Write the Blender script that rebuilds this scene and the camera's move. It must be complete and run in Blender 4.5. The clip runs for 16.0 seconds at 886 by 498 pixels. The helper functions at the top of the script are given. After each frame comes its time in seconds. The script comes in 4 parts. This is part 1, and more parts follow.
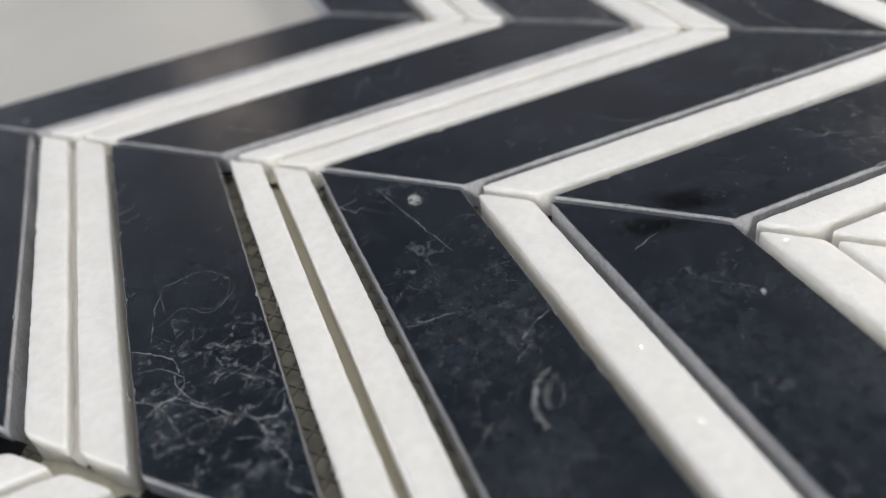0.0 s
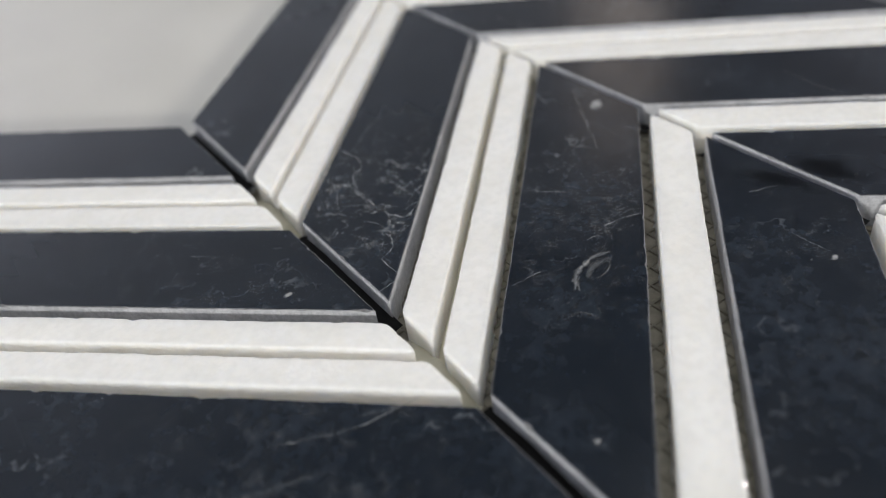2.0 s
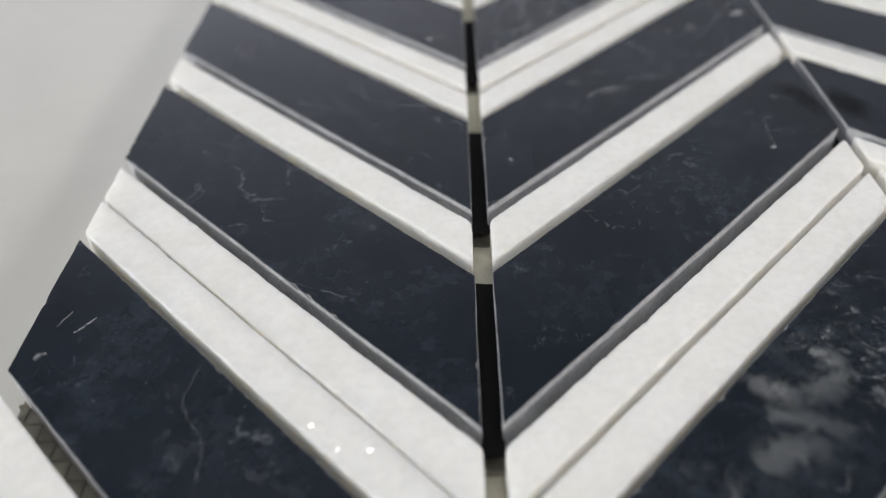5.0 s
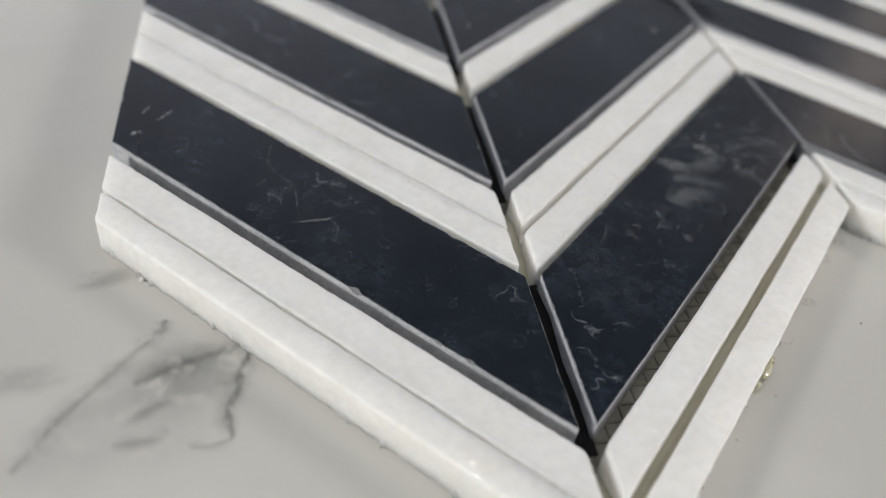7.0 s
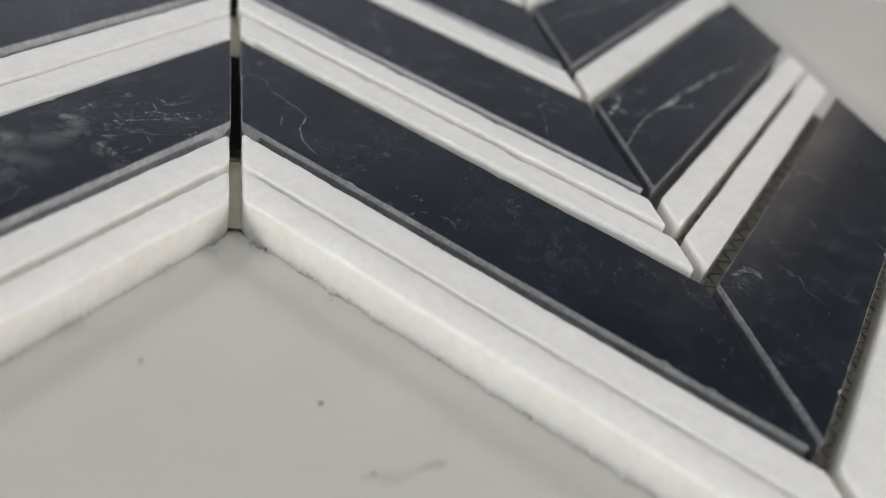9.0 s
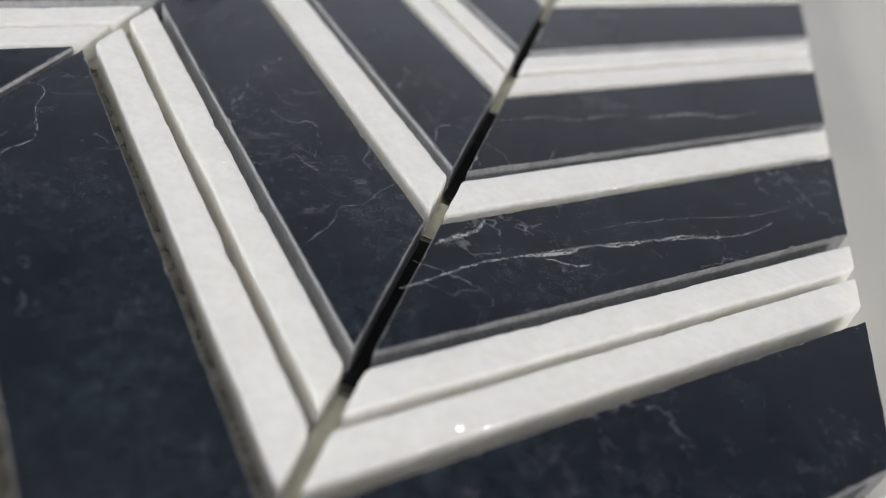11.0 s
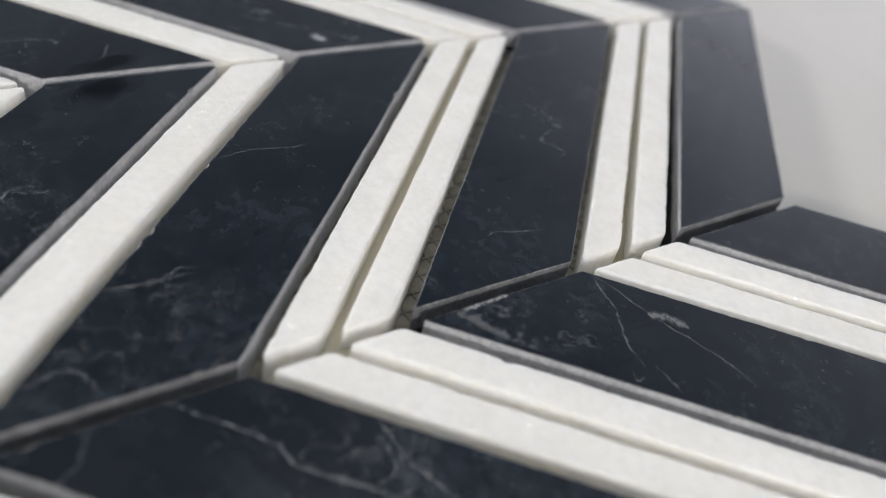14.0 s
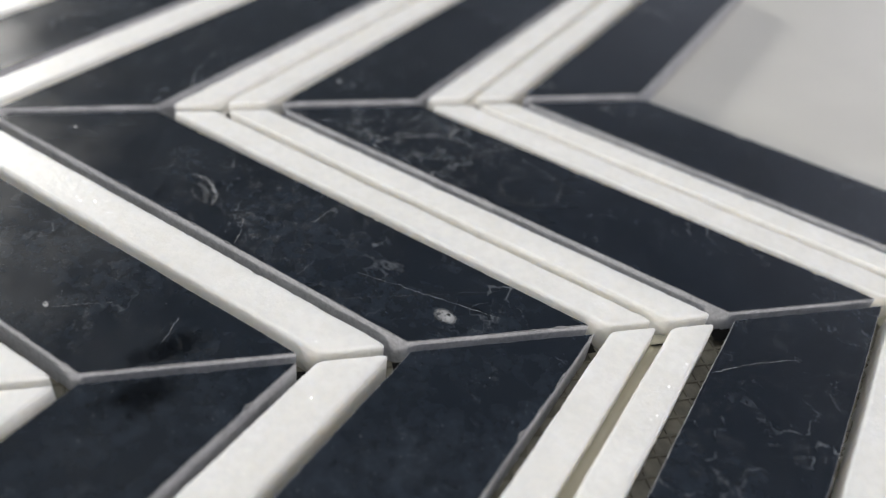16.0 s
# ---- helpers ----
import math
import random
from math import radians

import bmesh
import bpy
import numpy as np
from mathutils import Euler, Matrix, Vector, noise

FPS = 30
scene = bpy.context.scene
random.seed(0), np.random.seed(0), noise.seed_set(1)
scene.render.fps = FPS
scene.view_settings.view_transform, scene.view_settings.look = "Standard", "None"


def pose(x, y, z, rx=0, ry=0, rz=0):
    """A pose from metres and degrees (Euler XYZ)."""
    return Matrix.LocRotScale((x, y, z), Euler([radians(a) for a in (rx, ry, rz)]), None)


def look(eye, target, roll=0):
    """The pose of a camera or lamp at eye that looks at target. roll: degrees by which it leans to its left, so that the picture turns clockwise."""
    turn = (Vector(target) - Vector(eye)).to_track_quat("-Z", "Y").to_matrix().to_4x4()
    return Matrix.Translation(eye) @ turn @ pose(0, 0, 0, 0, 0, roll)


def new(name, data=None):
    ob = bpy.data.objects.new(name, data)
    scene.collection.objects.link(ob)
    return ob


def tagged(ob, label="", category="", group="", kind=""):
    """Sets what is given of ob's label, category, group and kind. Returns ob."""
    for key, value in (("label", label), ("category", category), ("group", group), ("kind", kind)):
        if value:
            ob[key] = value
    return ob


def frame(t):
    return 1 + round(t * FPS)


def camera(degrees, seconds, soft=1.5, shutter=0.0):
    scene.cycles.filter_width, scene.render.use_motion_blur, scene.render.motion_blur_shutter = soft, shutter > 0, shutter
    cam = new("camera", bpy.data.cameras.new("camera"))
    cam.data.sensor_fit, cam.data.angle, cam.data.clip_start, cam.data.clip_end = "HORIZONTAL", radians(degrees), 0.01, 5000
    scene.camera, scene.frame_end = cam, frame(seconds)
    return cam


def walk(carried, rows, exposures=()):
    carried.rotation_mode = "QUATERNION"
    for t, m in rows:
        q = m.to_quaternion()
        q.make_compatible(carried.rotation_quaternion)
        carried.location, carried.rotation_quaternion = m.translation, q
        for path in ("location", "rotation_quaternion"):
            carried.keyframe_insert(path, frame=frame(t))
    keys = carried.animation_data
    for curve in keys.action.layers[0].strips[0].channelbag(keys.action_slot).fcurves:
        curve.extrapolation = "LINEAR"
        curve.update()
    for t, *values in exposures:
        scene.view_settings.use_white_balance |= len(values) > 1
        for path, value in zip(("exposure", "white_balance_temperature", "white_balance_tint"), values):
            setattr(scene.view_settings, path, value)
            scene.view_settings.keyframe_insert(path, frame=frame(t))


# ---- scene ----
# Camera and walk
W = 0.075     # width of one column of the sheet
TH = 0.0068   # thickness of the stone

cam = camera(57.9, 16.0, soft=1.1)
cam.data.dof.use_dof = True
cam.data.dof.focus_distance = 0.135
cam.data.dof.aperture_fstop = 9.5

ROWS = [
    (0.0, -0.11246, -0.01110, 0.09108, 51.85, 8.06, -66.19),
    (0.5, -0.11421, -0.02374, 0.09196, 51.87, 7.96, -59.20),
    (1.0, -0.11584, -0.03615, 0.09402, 51.95, 7.81, -51.68),
    (1.5, -0.11602, -0.04685, 0.09435, 51.83, 7.66, -43.94),
    (2.0, -0.11417, -0.05742, 0.09290, 51.70, 7.46, -35.87),
    (2.5, -0.10995, -0.06876, 0.09168, 51.43, 6.51, -28.53),
    (3.0, -0.10104, -0.08321, 0.09075, 51.21, 6.30, -20.93),
    (3.5, -0.08931, -0.09697, 0.08878, 51.46, 5.58, -13.24),
    (4.1, -0.07892, -0.11527, 0.09055, 51.35, 5.79, -6.33),
    (4.7, -0.07615, -0.13373, 0.09395, 50.61, 3.81, -1.58),
    (5.3, -0.08095, -0.15167, 0.09821, 49.53, 1.19, 0.35),
    (6.0, -0.09783, -0.16971, 0.10232, 48.50, -2.03, -1.92),
    (6.5, -0.11654, -0.18214, 0.10465, 48.09, -4.49, -5.94),
    (7.0, -0.11862, -0.19537, 0.09928, 48.40, -7.02, -9.84),
    (7.5, -0.09905, -0.19488, 0.09758, 49.77, -9.42, -12.86),
    (8.0, -0.06853, -0.18987, 0.09457, 50.58, -10.01, -15.08),
    (8.5, -0.04315, -0.18713, 0.08842, 51.49, -11.02, -16.59),
    (9.0, -0.00347, -0.18477, 0.08218, 51.37, -11.52, -11.54),
    (9.6, 0.03397, -0.17924, 0.07920, 51.10, -11.94, -4.62),
    (10.2, 0.06232, -0.16820, 0.08135, 50.70, -12.13, 4.29),
    (10.8, 0.08418, -0.15232, 0.08505, 50.36, -12.10, 13.72),
    (11.5, 0.10492, -0.12856, 0.08660, 50.23, -11.91, 23.49),
    (12.0, 0.12037, -0.10773, 0.08526, 50.30, -11.75, 30.18),
    (12.5, 0.13245, -0.08579, 0.08848, 49.82, -11.80, 36.79),
    (13.0, 0.14157, -0.06377, 0.08726, 49.72, -11.56, 43.81),
    (13.5, 0.14291, -0.04195, 0.08715, 50.20, -11.58, 50.78),
    (14.0, 0.13878, -0.02050, 0.09024, 49.14, -11.00, 58.37),
    (14.5, 0.13106, -0.00098, 0.09085, 49.15, -10.54, 65.63),
    (15.0, 0.12082, 0.01834, 0.08957, 50.31, -9.51, 72.53),
    (15.5, 0.10371, 0.02763, 0.09568, 50.06, -8.21, 77.24),
    (16.0, 0.08421, 0.02368, 0.10177, 49.57, -6.09, 77.22),
]

walk(cam, [(r[0], pose(*r[1:])) for r in ROWS], [(0.0, -0.20), (3.5, -0.25), (6.0, -0.35), (7.0, -0.46), (9.0, -0.53), (12.0, -0.25), (16.0, -0.20)])

# World and lights
SUN_AZ, SUN_EL = radians(47), radians(27)
world = bpy.data.worlds.new("world")
world.use_nodes = True
scene.world = world
sky = world.node_tree.nodes.new("ShaderNodeTexSky")
sky.sky_type = "NISHITA"
sky.sun_disc = False
sky.sun_elevation = SUN_EL
sky.sun_rotation = SUN_AZ
world.node_tree.links.new(sky.outputs[0], world.node_tree.nodes["Background"].inputs[0])
world.node_tree.nodes["Background"].inputs[1].default_value = 0.02

# added with the north opening: a warm glow for the black strips to reflect
glow_sun = new("glow_sun", bpy.data.lights.new("glow_sun", "SUN"))
glow_sun.data.energy, glow_sun.data.angle, glow_sun.data.color = 0.1, radians(22), (1.0, 0.86, 0.80)
glow_sun.matrix_world = look((math.sin(SUN_AZ) * math.cos(SUN_EL), math.cos(SUN_AZ) * math.cos(SUN_EL), math.sin(SUN_EL)), (0, 0, 0))


def area_lamp(name, m, sx, sy, watts, colour):
    data = bpy.data.lights.new(name, "AREA")
    data.shape, data.size, data.size_y = "RECTANGLE", sx, sy
    data.energy, data.color = watts, colour
    ob = new(name, data)
    ob.matrix_world = m
    return ob


area_lamp("ceiling_light", pose(0.1, -0.05, 1.85), 1.7, 1.5, 15, (1.0, 0.985, 0.95))
# added fill lamps: brighten unseen walls that the black strips reflect
area_lamp("north_wall_fill", look((-1.0, 1.3, 0.15), (-1.0, 1.8, 0.7)), 1.9, 0.12, 20, (1.0, 0.94, 0.98))
area_lamp("east_wall_fill", look((1.5, 0.75, 0.9), (2.2, 0.75, 1.35)), 0.12, 1.3, 5, (1.0, 0.84, 0.78))
# side light worked out from the table shadows; the windows holding it are added
area_lamp("east_side_light", look((2.26, -0.74, 0.90), (0, 0, 0)), 0.56, 0.34, 41, (1.0, 0.935, 0.868))
area_lamp("west_side_light", look((-2.26, -0.97, 0.84), (0, 0, 0)), 0.46, 0.30, 50, (1.0, 0.975, 0.918))


# Materials
def material(name):
    m = bpy.data.materials.new(name)
    m.use_nodes = True
    nt = m.node_tree
    return m, nt, nt.nodes["Principled BSDF"]


def put(nt, sock, v):
    if isinstance(v, tuple):
        sock.default_value = (*v, 1) if len(v) == 3 and len(sock.default_value) == 4 else v
    elif isinstance(v, (int, float)):
        sock.default_value = v
    else:
        nt.links.new(v, sock)


def maths(nt, op, a, b=0.0, clamp=False):
    n = nt.nodes.new("ShaderNodeMath")
    n.operation, n.use_clamp = op, clamp
    put(nt, n.inputs[0], a)
    put(nt, n.inputs[1], b)
    return n.outputs[0]


def vmath(nt, op, a, b=(0.0, 0.0, 0.0)):
    n = nt.nodes.new("ShaderNodeVectorMath")
    n.operation = op
    put(nt, n.inputs[0], a)
    put(nt, n.inputs[1], b)
    return n.outputs[0]


def scaled(nt, v, k):
    n = nt.nodes.new("ShaderNodeVectorMath")
    n.operation = "SCALE"
    put(nt, n.inputs[0], v)
    n.inputs["Scale"].default_value = k
    return n.outputs[0]


def mixed(nt, fac, a, b):
    n = nt.nodes.new("ShaderNodeMix")
    n.data_type = "RGBA"
    put(nt, n.inputs[0], fac)
    put(nt, n.inputs[6], a)
    put(nt, n.inputs[7], b)
    return n.outputs[2]


def span(nt, v, a, b, c=0.0, d=1.0):
    n = nt.nodes.new("ShaderNodeMapRange")
    n.interpolation_type = "SMOOTHSTEP"
    put(nt, n.inputs[0], v)
    for i, k in enumerate((a, b, c, d)):
        n.inputs[i + 1].default_value = k
    return n.outputs[0]


def noise_tex(nt, co, size, detail=4.0, rough=0.55, distort=0.0, colour=False):
    """Noise with features of about the given size in metres."""
    n = nt.nodes.new("ShaderNodeTexNoise")
    put(nt, n.inputs["Vector"], co)
    n.inputs["Scale"].default_value = 1.0 / size
    n.inputs["Detail"].default_value = detail
    n.inputs["Roughness"].default_value = rough
    n.inputs["Distortion"].default_value = distort
    return n.outputs["Color" if colour else "Fac"]


def cells(nt, co, size, out="Distance"):
    n = nt.nodes.new("ShaderNodeTexVoronoi")
    put(nt, n.inputs["Vector"], co)
    n.inputs["Scale"].default_value = 1.0 / size
    return n.outputs[out]


def bump(nt, height, strength, depth, normal=None):
    n = nt.nodes.new("ShaderNodeBump")
    n.inputs["Strength"].default_value = strength
    n.inputs["Distance"].default_value = depth
    put(nt, n.inputs["Height"], height)
    if normal is not None:
        nt.links.new(normal, n.inputs["Normal"])
    return n.outputs[0]


def own_coords(nt):
    """Object coordinates, shifted at random for each strip."""
    co = nt.nodes.new("ShaderNodeTexCoord").outputs["Object"]
    info = nt.nodes.new("ShaderNodeObjectInfo").outputs["Random"]
    comb = nt.nodes.new("ShaderNodeCombineXYZ")
    for i, k in enumerate((3.1, 5.7, 9.3)):
        nt.links.new(maths(nt, "MULTIPLY", info, k), comb.inputs[i])
    return vmath(nt, "ADD", co, comb.outputs[0]), info


def black_polished():
    m, nt, bs = material("black_marble_polished")
    co, _ = own_coords(nt)
    cloud = noise_tex(nt, co, 0.02, 5)
    fine = noise_tex(nt, co, 0.0025, 6, 0.65)
    # faint thin veins where two noises cross their middle
    warp = vmath(nt, "ADD", co, scaled(nt, noise_tex(nt, co, 0.006, 3, colour=True), 0.006))
    ridge = maths(nt, "ABSOLUTE", maths(nt, "SUBTRACT", noise_tex(nt, warp, 0.016, 3, 0.5), 0.5))
    vein = span(nt, ridge, 0.0, 0.012, 1.0, 0.0)
    where = span(nt, noise_tex(nt, co, 0.03, 2), 0.52, 0.66)
    vein = maths(nt, "MULTIPLY", vein, maths(nt, "MULTIPLY", where, span(nt, fine, 0.4, 0.6)))
    scuff_at = vmath(nt, "ADD", co, scaled(nt, noise_tex(nt, co, 0.0018, 4, colour=True), 0.0022))
    scuff = maths(nt, "ABSOLUTE", maths(nt, "SUBTRACT", noise_tex(nt, scuff_at, 0.0055, 4, 0.6), 0.5))
    scuff = maths(nt, "MULTIPLY", span(nt, scuff, 0.0, 0.016, 1.0, 0.0), span(nt, noise_tex(nt, co, 0.009, 4, 0.6), 0.54, 0.68))
    vein = maths(nt, "MAXIMUM", vein, maths(nt, "MULTIPLY", scuff, span(nt, fine, 0.35, 0.65, 0.0, 0.55)))
    speck = span(nt, cells(nt, co, 0.0016), 0.0, 0.10, 1.0, 0.0)
    pick = cells(nt, co, 0.0016, "Color")
    sep = nt.nodes.new("ShaderNodeSeparateColor")
    nt.links.new(pick, sep.inputs[0])
    speck = maths(nt, "MULTIPLY", speck, span(nt, sep.outputs[0], 0.90, 0.99))
    dust = span(nt, noise_tex(nt, co, 0.0004, 2, 0.5), 0.67, 0.76, 0.0, 0.5)
    dust = maths(nt, "MULTIPLY", dust, span(nt, cloud, 0.45, 0.65))
    speck = maths(nt, "MAXIMUM", speck, dust)
    haze = maths(nt, "MULTIPLY", span(nt, cloud, 0.32, 0.72), span(nt, fine, 0.25, 0.75))
    base = mixed(nt, haze, (0.0056, 0.0089, 0.0142), (0.0228, 0.0307, 0.0425))
    base = mixed(nt, maths(nt, "MULTIPLY", vein, 0.42), base, (0.27, 0.29, 0.31))
    base = mixed(nt, maths(nt, "MULTIPLY", speck, 0.7), base, (0.35, 0.36, 0.37))
    put(nt, bs.inputs["Base Color"], base)
    smudge = noise_tex(nt, co, 0.012, 4, 0.6)
    bs.inputs["Specular IOR Level"].default_value = 0.43
    put(nt, bs.inputs["Roughness"], maths(nt, "ADD", span(nt, smudge, 0.3, 0.7, 0.17, 0.25), maths(nt, "MULTIPLY", speck, 0.3)))
    put(nt, bs.inputs["Normal"], bump(nt, fine, 0.12, 0.0001))
    return m


def black_sawn(name, low, high):
    m, nt, bs = material(name)
    co, _ = own_coords(nt)
    a = noise_tex(nt, co, 0.0008, 5, 0.7)
    b = noise_tex(nt, co, 0.006, 3)
    k = maths(nt, "ADD", maths(nt, "MULTIPLY", a, 0.6), maths(nt, "MULTIPLY", b, 0.4))
    put(nt, bs.inputs["Base Color"], mixed(nt, span(nt, k, 0.35, 0.65), low, high))
    put(nt, bs.inputs["Roughness"], 0.7)
    put(nt, bs.inputs["Normal"], bump(nt, a, 0.5, 0.0001))
    return m


def white_stone():
    m, nt, bs = material("white_crystalline_marble")
    co, _ = own_coords(nt)
    cloud = noise_tex(nt, co, 0.008, 4)
    grain = noise_tex(nt, co, 0.0016, 3, 0.55)
    sugar = noise_tex(nt, co, 0.0007, 4, 0.6)
    base = mixed(nt, span(nt, cloud, 0.3, 0.7), (0.878, 0.856, 0.805), (0.938, 0.915, 0.868))
    base = mixed(nt, maths(nt, "MULTIPLY", span(nt, grain, 0.38, 0.68), 0.26), base, (0.74, 0.725, 0.685))
    put(nt, bs.inputs["Base Color"], base)
    # single crystal faces that catch the light
    sep = nt.nodes.new("ShaderNodeSeparateColor")
    cell = cells(nt, co, 0.00034, "Color")
    nt.links.new(cell, sep.inputs[0])
    facet = span(nt, sep.outputs[0], 0.988, 0.992, 0.0, 0.5)
    big = nt.nodes.new("ShaderNodeSeparateColor")
    nt.links.new(cells(nt, co, 0.0009, "Color"), big.inputs[0])
    facet = maths(nt, "MAXIMUM", facet, maths(nt, "MULTIPLY", span(nt, big.outputs[0], 0.965, 0.975, 0.0, 0.35), span(nt, sugar, 0.5, 0.58)))
    put(nt, bs.inputs["Roughness"], span(nt, grain, 0.35, 0.65, 0.34, 0.5))
    geo = nt.nodes.new("ShaderNodeNewGeometry").outputs["Normal"]
    tilt = scaled(nt, vmath(nt, "SUBTRACT", cell, (0.5, 0.5, 0.5)), 1.0)
    glint = nt.nodes.new("ShaderNodeBsdfAnisotropic")
    put(nt, glint.inputs["Color"], mixed(nt, facet, (0.0, 0.0, 0.0), (1.0, 1.0, 1.0)))
    glint.inputs["Roughness"].default_value = 0.16
    put(nt, glint.inputs["Normal"], vmath(nt, "NORMALIZE", vmath(nt, "ADD", geo, tilt)))
    both = nt.nodes.new("ShaderNodeAddShader")
    nt.links.new(bs.outputs[0], both.inputs[0])
    nt.links.new(glint.outputs[0], both.inputs[1])
    nt.links.new(both.outputs[0], nt.nodes["Material Output"].inputs["Surface"])
    put(nt, bs.inputs["Normal"], bump(nt, sugar, 0.6, 0.00012, bump(nt, grain, 0.3, 0.00014)))
    bs.inputs["Subsurface Weight"].default_value = 0.85
    bs.inputs["Subsurface Radius"].default_value = (1.0, 0.95, 0.86)
    bs.inputs["Subsurface Scale"].default_value = 0.007
    return m


def table_stone():
    m, nt, bs = material("white_marble_table")
    co = nt.nodes.new("ShaderNodeTexCoord").outputs["Object"]
    cloud = noise_tex(nt, co, 0.09, 5, 0.55, 0.6)
    fine = noise_tex(nt, co, 0.004, 4)
    base = mixed(nt, span(nt, cloud, 0.35, 0.7), (0.557, 0.546, 0.510), (0.612, 0.60, 0.562))
    warp = vmath(nt, "ADD", co, scaled(nt, noise_tex(nt, co, 0.05, 4, colour=True), 0.07))
    ridge = maths(nt, "ABSOLUTE", maths(nt, "SUBTRACT", noise_tex(nt, warp, 0.16, 2), 0.5))
    vein = maths(nt, "MULTIPLY", span(nt, ridge, 0.0, 0.012, 1.0, 0.0), span(nt, noise_tex(nt, co, 0.2, 2), 0.58, 0.7))
    base = mixed(nt, maths(nt, "MULTIPLY", vein, 0.35), base, (0.3, 0.31, 0.31))
    sep = nt.nodes.new("ShaderNodeSeparateColor")
    nt.links.new(cells(nt, co, 0.012, "Color"), sep.inputs[0])
    dust = maths(nt, "MULTIPLY", span(nt, cells(nt, co, 0.012), 0.0, 0.04, 1.0, 0.0), span(nt, sep.outputs[0], 0.85, 0.9))
    base = mixed(nt, maths(nt, "MULTIPLY", dust, 0.45), base, (0.2, 0.19, 0.18))
    put(nt, bs.inputs["Base Color"], base)
    put(nt, bs.inputs["Roughness"], span(nt, cloud, 0.3, 0.7, 0.3, 0.4))
    put(nt, bs.inputs["Normal"], bump(nt, fine, 0.05, 0.0001))
    return m


def net_fibre(name, low, high):
    m, nt, bs = material(name)
    co = nt.nodes.new("ShaderNodeTexCoord").outputs["Object"]
    a = noise_tex(nt, co, 0.004, 4)
    base = mixed(nt, span(nt, a, 0.3, 0.7), low, high)
    put(nt, bs.inputs["Base Color"], base)
    put(nt, bs.inputs["Roughness"], 0.4)
    put(nt, bs.inputs["Normal"], bump(nt, noise_tex(nt, co, 0.0006, 3), 0.5, 0.0002))
    return m


def inlay(name, colour, rough, grain):
    """Mineral vein: fades towards its rims and breaks up along its way."""
    m, nt, bs = material(name)
    tc = nt.nodes.new("ShaderNodeTexCoord")
    sep = nt.nodes.new("ShaderNodeSeparateXYZ")
    nt.links.new(tc.outputs["UV"], sep.inputs[0])
    rim = maths(nt, "SUBTRACT", 1.0, maths(nt, "ABSOLUTE", maths(nt, "SUBTRACT", maths(nt, "MULTIPLY", sep.outputs[1], 2.0), 1.0)))
    a = noise_tex(nt, tc.outputs["Object"], grain, 5, 0.65)
    b = noise_tex(nt, tc.outputs["Object"], grain * 6, 3)
    broken = maths(nt, "MULTIPLY", span(nt, a, 0.30, 0.52), span(nt, b, 0.3, 0.62, 0.35, 1.0))
    alpha = maths(nt, "MULTIPLY", maths(nt, "MULTIPLY", span(nt, rim, 0.0, 0.8), broken), maths(nt, "DIVIDE", sep.outputs[0], 10.0))
    put(nt, bs.inputs["Base Color"], colour)
    put(nt, bs.inputs["Roughness"], rough)
    put(nt, bs.inputs["Alpha"], alpha)
    return m


def filigree():
    """Patch of fine branching calcite threads that fades out at its rim."""
    m, nt, bs = material("calcite_filigree")
    tc = nt.nodes.new("ShaderNodeTexCoord")
    co = tc.outputs["Object"]
    sep = nt.nodes.new("ShaderNodeSeparateXYZ")
    nt.links.new(tc.outputs["UV"], sep.inputs[0])
    warp = vmath(nt, "ADD", co, scaled(nt, noise_tex(nt, co, 0.003, 5, 0.6, colour=True), 0.005))
    threads = None
    for size, wide, cut in ((0.0075, 0.014, 0.42), (0.004, 0.015, 0.5)):
        ridge = maths(nt, "ABSOLUTE", maths(nt, "SUBTRACT", noise_tex(nt, warp, size, 5, 0.55), 0.5))
        line = span(nt, ridge, 0.0, wide, 1.0, 0.0)
        line = maths(nt, "MULTIPLY", line, span(nt, noise_tex(nt, co, size * 0.9, 3), cut, cut + 0.16))
        threads = line if threads is None else maths(nt, "MAXIMUM", threads, line)
    grains = span(nt, noise_tex(nt, co, 0.0005, 3), 0.3, 0.65, 0.35, 1.0)
    rim = span(nt, sep.outputs[1], 0.0, 0.7)
    alpha = maths(nt, "MULTIPLY", maths(nt, "MULTIPLY", threads, grains), maths(nt, "MULTIPLY", rim, maths(nt, "DIVIDE", sep.outputs[0], 10.0)))
    put(nt, bs.inputs["Base Color"], (0.42, 0.43, 0.44))
    put(nt, bs.inputs["Roughness"], 0.36)
    put(nt, bs.inputs["Alpha"], alpha)
    return m


def painted(name, low, high, rough, size, gloss=0.5):
    m, nt, bs = material(name)
    bs.inputs["Specular IOR Level"].default_value = gloss
    co = nt.nodes.new("ShaderNodeTexCoord").outputs["Object"]
    put(nt, bs.inputs["Base Color"], mixed(nt, noise_tex(nt, co, size, 4), low, high))
    put(nt, bs.inputs["Roughness"], rough)
    return m


SEAM_GLUE = painted("pale_grey_adhesive", (0.33, 0.315, 0.235), (0.54, 0.52, 0.42), 0.45, 0.002)
BLACK_FILL = painted("black_fill", (0.004, 0.004, 0.005), (0.010, 0.010, 0.010), 0.8, 0.003, 0.12)
GLUE = painted("cream_adhesive", (0.50, 0.47, 0.36), (0.62, 0.585, 0.47), 0.45, 0.003)
OLIVE_GLUE = painted("olive_adhesive", (0.30, 0.28, 0.19), (0.44, 0.415, 0.30), 0.4, 0.003)
PALE_GLUE = painted("white_adhesive", (0.76, 0.735, 0.69), (0.86, 0.835, 0.80), 0.5, 0.003)
BLACK = black_polished()
